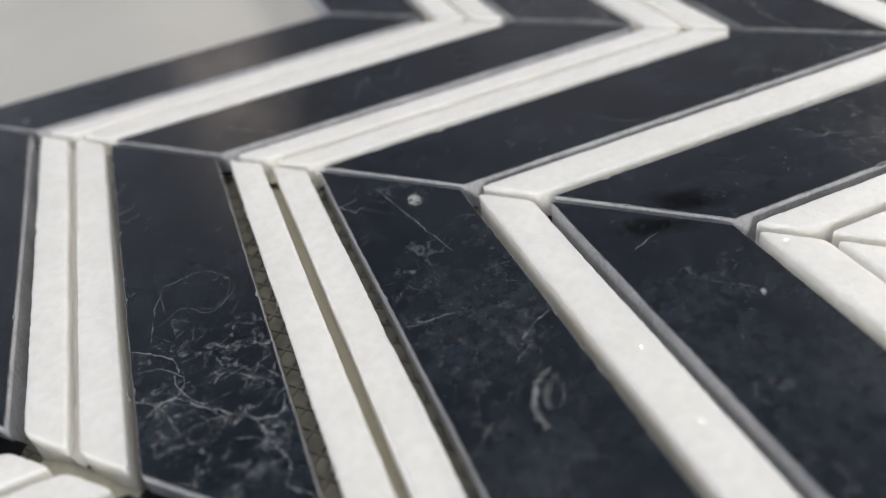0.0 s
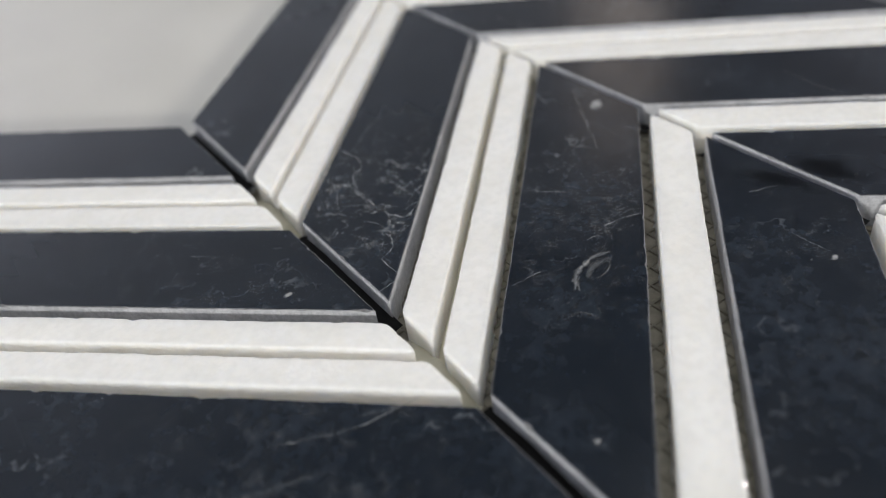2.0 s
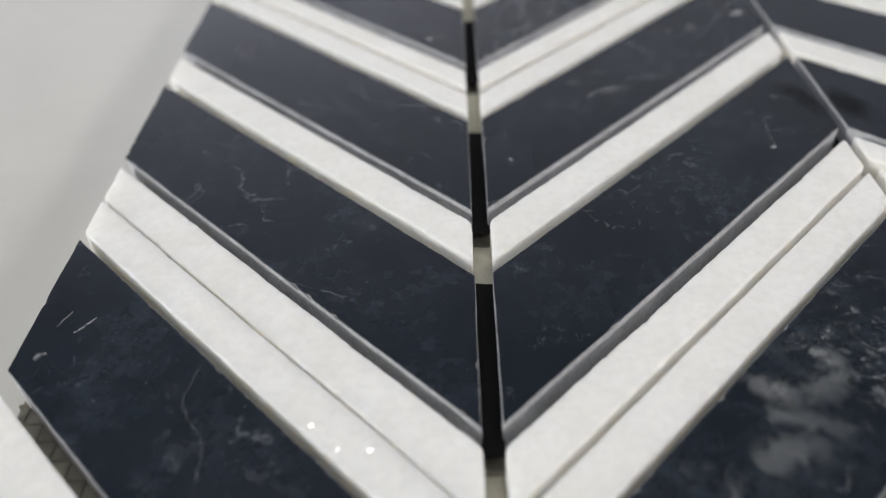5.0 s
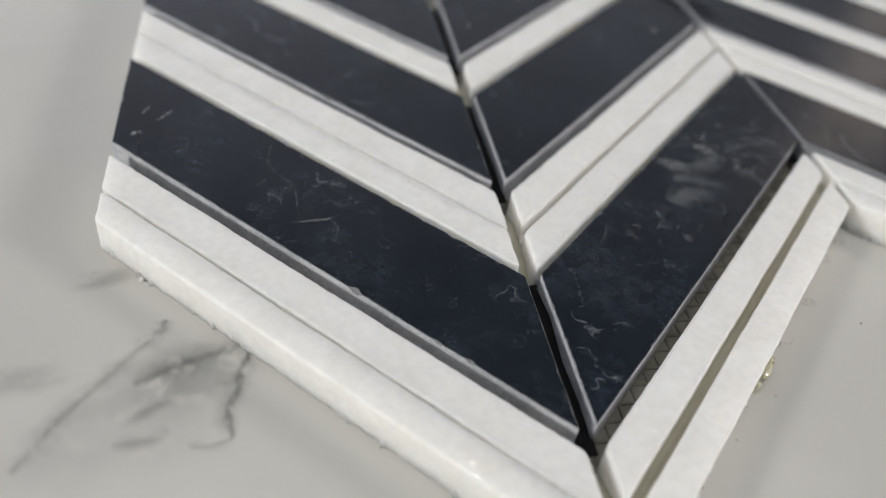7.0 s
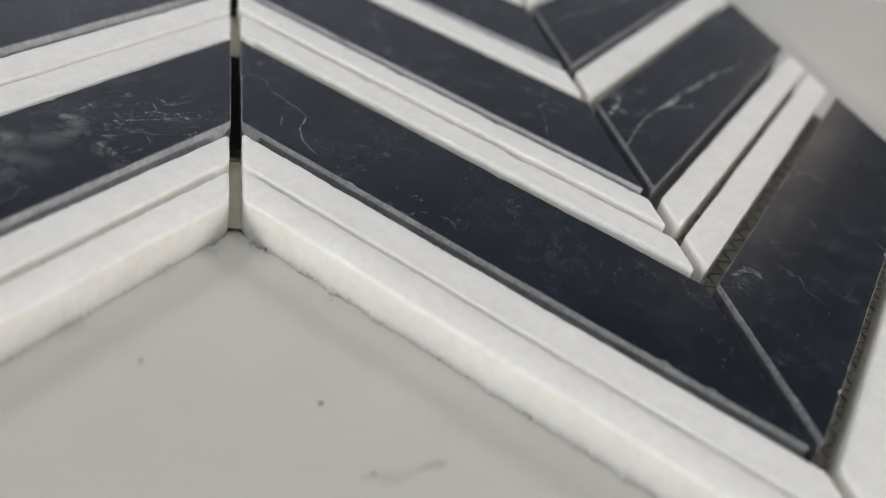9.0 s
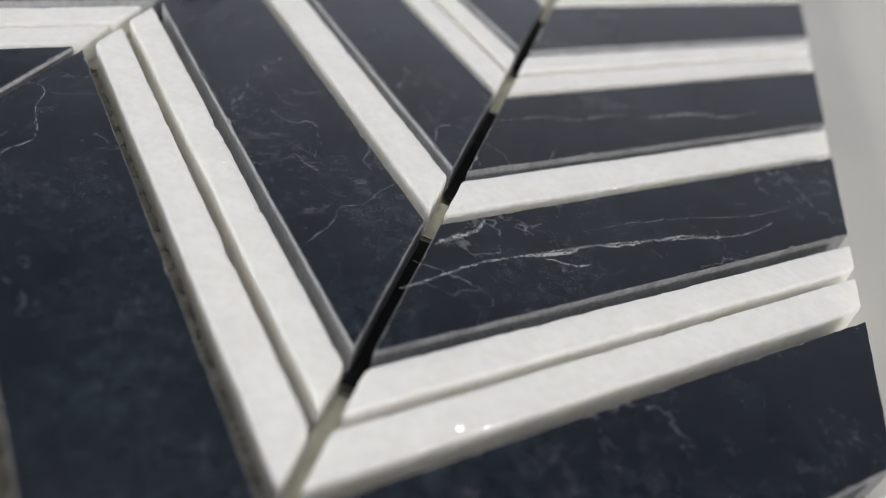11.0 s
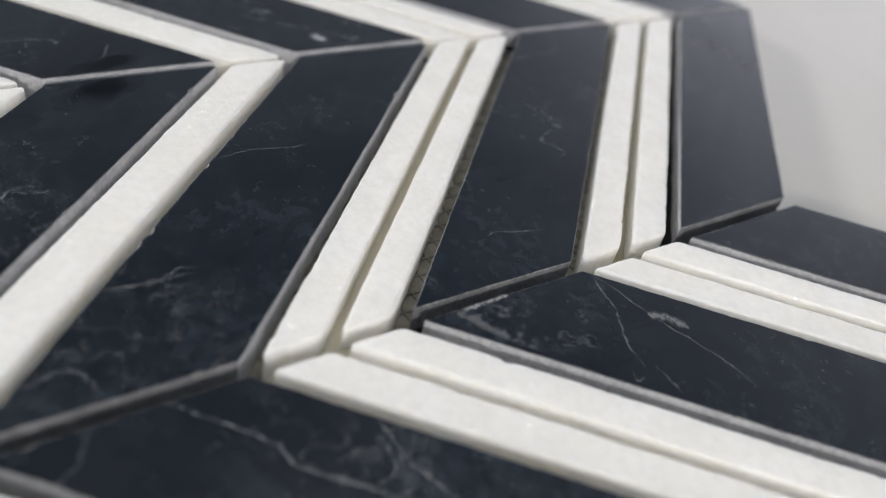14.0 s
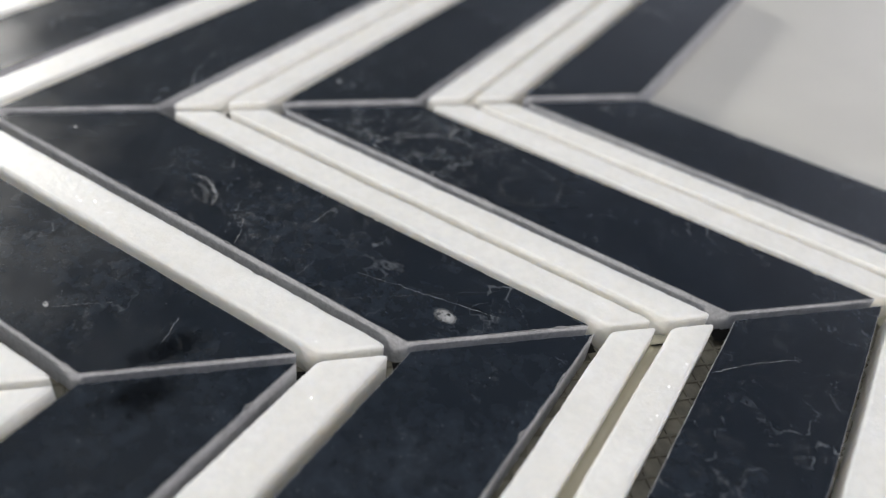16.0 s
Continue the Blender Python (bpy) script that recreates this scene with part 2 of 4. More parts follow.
SAWN = black_sawn("black_marble_sawn", (0.35, 0.36, 0.39), (0.56, 0.57, 0.60))
# Next two: darker copies of SAWN, with the shade on some sides put into colour
DARK_SAWN = black_sawn("black_marble_sawn_shaded", (0.165, 0.175, 0.19), (0.32, 0.33, 0.35))
SHADED_END = black_sawn("black_marble_end_shaded", (0.11, 0.115, 0.125), (0.24, 0.247, 0.262))
CHIP = black_sawn("black_marble_chipped_edge", (0.10, 0.10, 0.105), (0.27, 0.27, 0.28))
WHITE, TABLE = white_stone(), table_stone()
NET = net_fibre("resin_soaked_fibre_net", (0.125, 0.115, 0.092), (0.225, 0.209, 0.168))
FILM = net_fibre("clear_resin_film", (0.145, 0.135, 0.107), (0.26, 0.244, 0.195))
VEIN = inlay("white_calcite_vein", (0.42, 0.43, 0.44), 0.34, 0.0006)
FILIGREE = filigree()
CLOUD = inlay("pale_mineral_cloud", (0.2, 0.21, 0.22), 0.36, 0.0025)
GREY_VEIN = inlay("grey_table_vein", (0.16, 0.165, 0.16), 0.35, 0.002)
STAIN = inlay("dark_resin_stain", (0.0008, 0.0009, 0.0012), 0.08, 0.02)
STAIN.node_tree.nodes["Principled BSDF"].inputs["Specular IOR Level"].default_value = 0.12
SMOKE = inlay("grey_table_haze", (0.2, 0.2, 0.19), 0.35, 0.006)
WALL = painted("painted_wall", (0.35, 0.385, 0.43), (0.41, 0.44, 0.48), 0.8, 0.3)
PALE_WALL = painted("pale_lilac_wall", (0.45, 0.475, 0.535), (0.50, 0.525, 0.585), 0.8, 0.3)
CEILING = painted("grey_ceiling_paint", (0.22, 0.265, 0.33), (0.27, 0.31, 0.375), 0.8, 0.3)
WARM_WALL = painted("pale_grey_wall", (0.34, 0.36, 0.405), (0.39, 0.405, 0.45), 0.8, 0.3)
FLOOR = painted("floor_tile", (0.16, 0.16, 0.16), (0.22, 0.21, 0.2), 0.5, 0.2)
FRAME = painted("window_paint", (0.55, 0.55, 0.54), (0.6, 0.6, 0.59), 0.5, 0.1)


# Building helpers
def mesh_object(name, bm, mats, parent=None, label=""):
    me = bpy.data.meshes.new(name)
    bm.to_mesh(me)
    bm.free()
    for m in mats:
        me.materials.append(m)
    ob = new(name, me)
    ob.parent = parent
    if label:
        tagged(ob, label)
    return ob


def part(name, bm, mat, parent, label=""):
    return mesh_object(name, bm, mat if isinstance(mat, (list, tuple)) else [mat], parent, label)


def box(bm, x0, x1, y0, y1, z0, z1, bevel=0.0):
    v = [bm.verts.new((x, y, z)) for z in (z0, z1) for x, y in ((x0, y0), (x1, y0), (x1, y1), (x0, y1))]
    fs = [bm.faces.new([v[i] for i in f]) for f in ((3, 2, 1, 0), (4, 5, 6, 7), (0, 1, 5, 4), (1, 2, 6, 5), (2, 3, 7, 6), (3, 0, 4, 7))]
    if bevel:
        es = list({e for f in fs for e in f.edges})
        bmesh.ops.bevel(bm, geom=es, offset=bevel, segments=3, affect="EDGES", profile=0.5)


def slab(name, boxes, mat, label):
    bm = bmesh.new()
    for b in boxes:
        box(bm, *b)
    return tagged(mesh_object(name, bm, [mat]), label, name.split("_")[0], kind="structure")


# Room around the table
RX, RY, Z0, Z1 = 2.2, 1.8, -0.75, 1.9
WX0, WX1, WZ0, WZ1 = 1.60, 2.15, 0.75, 1.72
slab("floor", [(-RX, RX, -RY, RY, Z0 - 0.1, Z0)], FLOOR, "plain grey floor under the table")
slab("ceiling", [(-RX, RX, -RY, RY, Z1, Z1 + 0.1)], CEILING, "plain dark grey painted ceiling")
slab("wall_north", [(-RX, WX0, RY, RY + 0.12, Z0, Z1), (WX1, RX, RY, RY + 0.12, Z0, Z1), (WX0, WX1, RY, RY + 0.12, Z0, WZ0),
                    (WX0, WX1, RY, RY + 0.12, WZ1, Z1)], PALE_WALL, "plain pale painted wall with an added opening for light")
slab("wall_south", [(-RX, RX, -RY - 0.12, -RY, Z0, Z1)], WALL, "plain grey painted wall")
# East and west openings and frames, added to hold the two side lamps
SIDES = (("wall_east", "added_window_2", RX, RX + 0.065, (-1.05, -0.43, 0.68, 1.12), WARM_WALL, "plain pale grey painted wall with an added opening for light"),
         ("wall_west", "added_window_3", -RX - 0.12, -RX - 0.105, (-1.24, -0.70, 0.64, 1.04), WALL, "plain grey painted wall with an added opening for light"))
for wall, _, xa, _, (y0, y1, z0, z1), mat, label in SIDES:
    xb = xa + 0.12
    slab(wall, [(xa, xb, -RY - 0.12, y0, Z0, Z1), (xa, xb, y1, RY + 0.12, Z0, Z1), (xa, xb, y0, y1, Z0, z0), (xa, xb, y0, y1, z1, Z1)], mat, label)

# Added north opening and frame, only there to let the warm glow in
window = tagged(new("added_window_1"), "added window with a pale painted frame, outside the view", "window", kind="structure")
for b in ((WX0, WX1, RY + 0.05, RY + 0.09, WZ0, WZ0 + 0.04), (WX0, WX1, RY + 0.05, RY + 0.09, WZ1 - 0.04, WZ1),
          (WX0, WX0 + 0.001, RY + 0.05, RY + 0.09, WZ0 + 0.04, WZ1 - 0.04), (WX1 - 0.04, WX1, RY + 0.05, RY + 0.09, WZ0 + 0.04, WZ1 - 0.04)):
    bm = bmesh.new()
    box(bm, *b)
    part("window_frame", bm, FRAME, window)
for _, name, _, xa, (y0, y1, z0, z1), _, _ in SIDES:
    side = tagged(new(name), "added window with a pale painted frame, outside the view", "window", kind="structure")
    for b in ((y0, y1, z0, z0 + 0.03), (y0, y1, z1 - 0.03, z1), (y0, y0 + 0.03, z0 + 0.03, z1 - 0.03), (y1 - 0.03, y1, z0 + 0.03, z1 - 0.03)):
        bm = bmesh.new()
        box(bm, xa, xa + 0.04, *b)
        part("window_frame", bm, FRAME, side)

# Table
table = tagged(new("table"), "table with a polished white marble top with grey veins", "table")
bm = bmesh.new()
box(bm, -0.8, 0.8, -0.5, 0.5, -0.03, 0, 0.003)
tabletop = part("tabletop", bm, TABLE, table, "polished white marble top with soft grey veins")
for sx in (-0.72, 0.72):
    for sy in (-0.42, 0.42):
        bm = bmesh.new()
        box(bm, sx - 0.025, sx + 0.025, sy - 0.025, sy + 0.025, Z0, -0.03, 0.003)
        part("leg", bm, FRAME, table)

# Mosaic sheet: strips from its top edge down, as distances along a seam in column widths, for each column
K_ROWS = [(0.000, 0.409), (0.764, 1.175), (1.533, 1.953), (2.190, 2.609), (2.966, 3.389)]
W_ROWS = [[(0.458, 0.576), (0.612, 0.730)], [(1.223, 1.337), (1.375, 1.490)], [(1.998, 2.148)]]
W4 = [[(2.650, 2.796), (2.802, 2.938)], [(2.657, 2.792), (2.816, 2.946)], [(2.653, 2.762), (2.798, 2.915)], [(2.653, 2.764), (2.798, 2.915)]]
W5 = [[(3.438, 3.579), (3.585, 3.695)], [(3.438, 3.555), (3.587, 3.695)], [(3.438, 3.564), (3.579, 3.695)], [(3.438, 3.555), (3.587, 3.695)]]
COLUMNS = [(0.027, 0.983, 1, 0.0), (1.023, 1.989, 1, 0.0), (2.014, 2.983, 3, 0.004), (3.017, 3.987, 3, 0.010)]
SLOPE = 0.998


def to_world(x, y):
    return (x - 2) * W, (y + 1.6) * W


def inset_corners(cs, e):
    """Corners of the same plan with every side moved inwards by e."""
    out = []
    for i in range(4):
        a, b, c = cs[i - 1], cs[i], cs[(i + 1) % 4]
        u, v = (b - a).normalized(), (c - b).normalized()
        p, q = b + Vector((-u.y, u.x)) * e, b + Vector((-v.y, v.x)) * e
        k = (q - p).cross(v) / u.cross(v)
        out.append(p + u * k)
    return out


def rounded_outline(cs, cut, nl, ns):
    """Points round the plan with rounded corners, each with its side's outward direction and distance to a corner."""
    pts = []
    for i in range(4):
        a, b = cs[i], cs[(i + 1) % 4]
        k, full = (nl, ns)[i % 2], (b - a).length
        d = (b - a).normalized()
        pc = cs[i] + (cs[i - 1] - cs[i]).normalized() * cut
        qc = cs[i] + d * cut
        pe = b - d * cut
        qe = b + (cs[(i + 2) % 4] - b).normalized() * cut
        out = Vector((d.y, -d.x))
        for w in (0.5, 0.67, 0.84):
            pts.append((pc.lerp(a, w).lerp(a.lerp(qc, w), w), out, 0.0))
        for j in range(k + 1):
            t = j / k
            s = cut + (full - 2 * cut) * t
            pts.append((a + d * s, out, min(s, full - s) - cut))
        for w in (0.16, 0.33):
            pts.append((pe.lerp(b, w).lerp(b.lerp(qe, w), w), out, 0.0))
    return pts


def strip_mesh(corners, kind, rnd, dark_end=None):
    """A sawn stone strip on the given plan corners (anticlockwise, long sides first), with worn edges."""
    white = kind == "W"
    rad = rnd.uniform(0.0005, 0.0007) if white else 0.00014
    cut = rnd.uniform(0.0008, 0.0014) if white else 0.00025
    cs = [Vector(c) for c in corners]
    nl = int((cs[1] - cs[0]).length / 0.0006)
    ns = max(6, int((cs[2] - cs[1]).length / 0.0006))
    seed = rnd.uniform(0, 100)
    bm = bmesh.new()
    rings = []
    prof = [(1.0, 0.0), (0.62, 0.05), (0.3, 0.2), (0.09, 0.48), (0.0, 1.0)] if white else [(1.0, 0.0), (0.0, 1.0)]
    var = []
    for p, out, far in rounded_outline(cs, cut, nl, ns):
        fade = min(1.0, far / 0.0012)
        c = noise.noise((p.x * 900, p.y * 900, seed)) * 0.6 + noise.noise((p.x * 260, p.y * 260, seed)) * 0.7
        chip = max(0.0, noise.noise((p.x * 420, p.y * 420, seed + 31)) - 0.38) * (3.0 if white else 9.0)
        wave = noise.noise((p.x * 90, p.y * 90, seed + 9)) * 0.00009 + noise.noise((p.x * 600, p.y * 600, seed + 5)) * 0.00005
        if white:
            wave = wave * 1.4 + noise.noise((p.x * 1500, p.y * 1500, seed + 13)) * 0.00006
        r = max(-0.7, (0.4 if white else 0.7) * c) + chip
        var.append((r * fade, wave * fade))
    for inset, drop in prof:
        ring = []
        e = rad * inset
        for (p, out, far), (r, wave) in zip(rounded_outline(inset_corners(cs, e), max(0.00012, cut - 0.4 * e), nl, ns), var):
            q = p - out * (rad * r * inset + wave)
            ring.append(bm.verts.new((q.x, q.y, TH - rad * (1 + r) * drop)))
        rings.append(ring)
    rings.append([bm.verts.new((v.co.x, v.co.y, rnd.uniform(0.0009, 0.0016) if white else 0.0006)) for v in rings[-1]])
    ring = []
    for p, out, far in rounded_outline(cs, cut, nl, ns):
        rag = noise.noise((p.x * 500, p.y * 500, seed + 77)) * (0.00035 if white else 0.00025) * min(1.0, far / 0.001)
        rag += max(0.0, noise.noise((p.x * 1100, p.y * 1100, seed + 53)) - 0.12) * (0.0013 if white else 0.0) * min(1.0, far / 0.001)
        ring.append(bm.verts.new((p.x + out.x * rag, p.y + out.y * rag, 0.00003 + (0.0 if white else abs(rag)))))
    rings.append(ring)
    # flat top: a band that takes up the worn rim, then one plain face
    e = rad + 0.0011
    core = [bm.verts.new((p.x, p.y, TH)) for p, out, far in rounded_outline(inset_corners(cs, e), 0.0001, nl, ns)]
    m = len(core)
    for i in range(m):
        f = bm.faces.new((core[i], rings[0][i], rings[0][(i + 1) % m], core[(i + 1) % m]))
    bm.faces.new(core)
    counts = [nl + 6, ns + 6, nl + 6, ns + 6]
    start = sum(counts[:dark_end or 0])
    stop = start + counts[dark_end or 0]
    for k in range(len(rings) - 1):
        last = k >= len(rings) - 3
        for i in range(m):
            f = bm.faces.new((rings[k][i], rings[k + 1][i], rings[k + 1][(i + 1) % m], rings[k][(i + 1) % m]))
            f.smooth = white and not last
            f.material_index = 0 if white else (1 if last else 2)
            if last and dark_end is not None and start <= i < stop:
                f.material_index = 3
    bm.faces.new(rings[-1][::-1])
    return bm


def column_rows(ci):
    rows = [("K", *r) for r in K_ROWS]
    rows += [("W", *r) for pair in W_ROWS for r in pair] + [("W", *r) for r in W4[ci]] + [("W", *r) for r in W5[ci]]
    return sorted(rows, key=lambda r: r[1])


sheet = tagged(new("mosaic_tile_sheet"), "chevron mosaic sheet of black and white marble strips on table", "tile sheet")
rnd = random.Random(4)
BLACKS = {}
for ci, (x0, x1, near, drop) in enumerate(COLUMNS):
    count = 0
    for kind, d0, d1 in column_rows(ci):
        j = [rnd.uniform(-0.0025, 0.0025) if kind == "W" else rnd.uniform(-0.001, 0.001) for _ in range(6)]
        ends = ((x0 + j[4], d1 + j[0]), (x1 + j[5], d1 + j[1]), (x1 + j[5], d0 + j[2]), (x0 + j[4], d0 + j[3]))
        cs = [to_world(x, SLOPE * abs(x - near) - d + drop) for x, d in ends]
        bm = strip_mesh(cs, kind, rnd, {2: 1, 3: 3}.get(ci) if kind == "K" else None)
        if kind == "K":
            count += 1
            shaded = (ci, count) in ((2, 5), (3, 3), (3, 4), (3, 5))
            ob = part("black_strip", bm, [BLACK, DARK_SAWN if shaded else SAWN, CHIP, SHADED_END], sheet, "polished black marble strip with pale veins and sawn grey sides")
            BLACKS["c%dK%d" % (ci + 1, count)] = ob
        else:
            ob = part("white_strip", bm, [WHITE], sheet, "white crystalline marble strip with worn edges")
        ob.location.z = rnd.uniform(-0.00012, 0.00008)


# Fibre net under the strips
def low_edge(x):
    return -3.70 + min(abs(x - 1), abs(x - 3)) * SLOPE


def high_edge(x):
    return -0.01 + min(abs(x - 1), abs(x - 3)) * SLOPE


def yarn(bm, pts, wide, high):
    prev = None
    for i, p in enumerate(pts):
        a, b = pts[max(0, i - 1)], pts[min(len(pts) - 1, i + 1)]
        d = Vector((b[0] - a[0], b[1] - a[1])).normalized()
        n = Vector((-d.y, d.x)) * wide / 2
        ring = [bm.verts.new(q) for q in ((p[0] + n.x, p[1] + n.y, 0.0001), (p[0] + n.x * 0.5, p[1] + n.y * 0.5, high), (p[0] - n.x * 0.5, p[1] - n.y * 0.5, high),
                                          (p[0] - n.x, p[1] - n.y, 0.0001))]
        if prev:
            for k in range(3):
                bm.faces.new((prev[k], ring[k], ring[k + 1], prev[k + 1]))
        prev = ring


bm = bmesh.new()
N = 48
prev = None
for i in range(4 * N + 1):
    xa = 0.035 + 3.94 * i / (4 * N)
    cur = [bm.verts.new((*to_world(xa, y), 0.00025)) for y in (low_edge(xa) + 0.012, high_edge(xa) - 0.012)]
    if prev:
        bm.faces.new((prev[0], cur[0], cur[1], prev[1]))
    prev = cur
part("backing_film", bm, FILM, sheet, "beige-grey resin film under the strips")

bm = bmesh.new()
PITCH = 0.0034
nx = int(4 * W / PITCH)
for i in range(nx):
    x = 0.03 + 3.94 * (i + 0.5) / nx
    y0 = low_edge(x) + 0.010 - max(0.0, rnd.gauss(-0.012, 0.008))
    y1 = high_edge(x) - 0.010 + max(0.0, rnd.gauss(-0.012, 0.011))
    k = 60
    seed = rnd.uniform(0, 50)
    yarn(bm, [to_world(x + 0.003 * noise.noise((seed, y0 + (y1 - y0) * t / k * 3, 0)), y0 + (y1 - y0) * t / k) for t in range(k + 1)], 0.00075, 0.00055)
ny = int(4.7 * W / PITCH)
for i in range(ny):
    y = -3.69 + 4.68 * (i + 0.5) / ny
    seed = rnd.uniform(0, 50)
    run = []
    for s in range(321):
        x = 0.03 + 3.94 * s / 320
        pad = -0.010 + 0.014 * noise.noise((x * 9, seed, 3))
        if low_edge(x) - pad < y < high_edge(x) + pad:
            run.append(to_world(x, y + 0.003 * noise.noise((seed, x * 3, 5))))
        else:
            if len(run) > 2:
                yarn(bm, run, 0.00075, 0.0005)
            run = []
    if len(run) > 2:
        yarn(bm, run, 0.00075, 0.0005)
net = part("fibre_net", bm, NET, sheet, "brown-grey woven fibre net in the joints")
tagged(net, kind="stuff")


# Dried adhesive between white strips and in the seams beside them
def adhesive(corners, high, mat, label, rise=(1, 1, 1, 1, 1)):
    n = 30
    bm = bmesh.new()
    a, b, c, d = (Vector(p) for p in corners)
    rows = []
    for i in range(n + 1):
        t = i / n
        p, q = a.lerp(b, t), d.lerp(c, t)
        rows.append([])
        for k in range(5):
            w = p.lerp(q, k / 4)
            z = high * (0.75 + 0.35 * noise.noise((w.x * 300, w.y * 300, 3.0)) + 0.25 * abs(k / 2 - 1) ** 2) * rise[k]
            rows[-1].append(bm.verts.new((w.x, w.y, z)))
    for i in range(n):
        for k in range(4):
            bm.faces.new((rows[i][k], rows[i + 1][k], rows[i + 1][k + 1], rows[i][k + 1])).smooth = True
    part("adhesive", bm, mat, sheet, label)


for ci, (x0, x1, near, drop) in enumerate(COLUMNS):
    pairs = [(W_ROWS[0][0][1], W_ROWS[0][1][0]), (W_ROWS[1][0][1], W_ROWS[1][1][0]), (W4[ci][0][1], W4[ci][1][0]), (W5[ci][0][1], W5[ci][1][0])]
    for row, (d0, d1) in enumerate(pairs):
        if (ci, row) in ((2, 2), (3, 2)):
            continue
        high, mat, word = {(1, 3): (0.0032, GLUE, "cream"), (2, 1): (0.0024, GLUE, "cream"), (2, 0): (0.0013, OLIVE_GLUE, "olive-tinged"), (1, 1): (0.0011, GLUE, "cream")}.get((ci, row), (0.0042, PALE_GLUE, "white"))
        quad = ((x0, d1 + 0.003), (x1, d1 + 0.003), (x1, d0 - 0.003), (x0, d0 - 0.003))
        adhesive([to_world(x, SLOPE * abs(x - near) - d + drop) for x, d in quad], high, mat, "dried %s adhesive in the joint" % word)
for ci in range(3):
    xa, xb = COLUMNS[ci][1], COLUMNS[ci + 1][0]
    near, drop = COLUMNS[ci][2], COLUMNS[ci][3]
    for d0, d1 in ((0.462, 0.726), (1.227, 1.486), (2.002, 2.144), (2.66, 2.92), (3.442, 3.69)):
        quad = ((xa - 0.004, d1), (xb + 0.004, d1), (xb + 0.004, d0), (xa - 0.004, d0))
        adhesive([to_world(x, SLOPE * abs(xa - near) - d + drop) for x, d in quad], 0.0036, SEAM_GLUE, "dried pale grey adhesive in the seam", (0.25, 0.9, 1, 0.9, 0.25))
    # black sheets put in for the shade deep between black strip ends
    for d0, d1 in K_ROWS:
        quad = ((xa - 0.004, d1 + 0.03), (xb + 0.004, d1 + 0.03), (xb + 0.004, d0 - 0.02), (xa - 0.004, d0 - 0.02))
        adhesive([to_world(x, SLOPE * abs(xa - near) - d + drop) for x, d in quad], (0.0042, 0.0030, 0.0024)[ci], BLACK_FILL, "black sheet deep in the seam, put in for shade", (0.7, 0.95, 1, 0.95, 0.7))

# Black fill in the joint under the top black strip of the third column
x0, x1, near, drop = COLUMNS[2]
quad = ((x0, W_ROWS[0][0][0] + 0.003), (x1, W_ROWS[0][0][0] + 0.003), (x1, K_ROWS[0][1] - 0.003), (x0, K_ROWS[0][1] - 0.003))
adhesive([to_world(x, SLOPE * abs(x - near) - d + drop) for x, d in quad], 0.0022, BLACK_FILL, "black fill in the joint")


# Bead of squeezed-out glue at the foot of a white strip
bm = bmesh.new()
for x, y, z, a, b in ((-37.3, -120.3, 1.1, 2.3, 0.75), (-35.2, -118.2, 0.9, 0.9, 0.6), (-40.2, -123.1, 0.8, 1.0, 0.5)):
    lump = bmesh.ops.create_icosphere(bm, subdivisions=3, radius=1.0)["verts"]
    turn = Matrix.Translation((x / 1000, y / 1000, z / 1000)) @ Matrix.Rotation(math.pi / 4, 4, "Z") @ Matrix.Diagonal((a / 1000, b / 1000, b / 900, 1))
    for v in lump:
        v.co *= 1 + 0.45 * noise.noise(v.co * 1.6 + Vector((x, y, 0)))
        v.co = turn @ v.co
for f in bm.faces:
    f.smooth = True
bead, _, bead_bs = material("yellow_glue")
bead_bs.inputs["Base Color"].default_value = (0.8, 0.77, 0.58, 1)
bead_bs.inputs["Roughness"].default_value = 0.12
bead_bs.inputs["Transmission Weight"].default_value = 0.4
part("glue_bead", bm, bead, sheet, "glossy yellowish bead of dried glue")

# Crumbs of stone on the table
CRUMB = painted("white_stone_crumb", (0.7, 0.69, 0.66), (0.85, 0.84, 0.81), 0.5, 0.001)
GRIT = painted("dark_grit", (0.10, 0.095, 0.09), (0.2, 0.19, 0.18), 0.7, 0.001)
for x, y, size, mat, word in ((-174.7, -76.7, 0.55, CRUMB, "white"), (-169.1, -79.2, 0.32, CRUMB, "white"), (-172.0, -83.0, 0.22, CRUMB, "white"), (10.8, -117.6, 0.3, GRIT, "dark"),
                              (-11.7, -109.9, 0.22, GRIT, "dark"), (16.2, -128.7, 0.2, GRIT, "dark"), (-10.6, -93.0, 0.45, CRUMB, "white"), (-140.4, -92.6, 0.5, CRUMB, "white")):
    bm = bmesh.new()
    bmesh.ops.create_icosphere(bm, subdivisions=2, radius=size / 1000)
    for v in bm.verts:
        v.co *= 1 + 0.5 * noise.noise(v.co * 2500 + Vector((x, y, 0)))
        v.co.z *= 0.6
    low = min(v.co.z for v in bm.verts)
    bmesh.ops.translate(bm, verts=bm.verts, vec=(0, 0, -low))
    crumb = mesh_object("stone_crumb", bm, [mat])
    crumb.location = (x / 1000, y / 1000, 0)
    tagged(crumb, "tiny %s crumb of stone lying on the marble table" % word, "crumb", "crumbs beside the sheet")

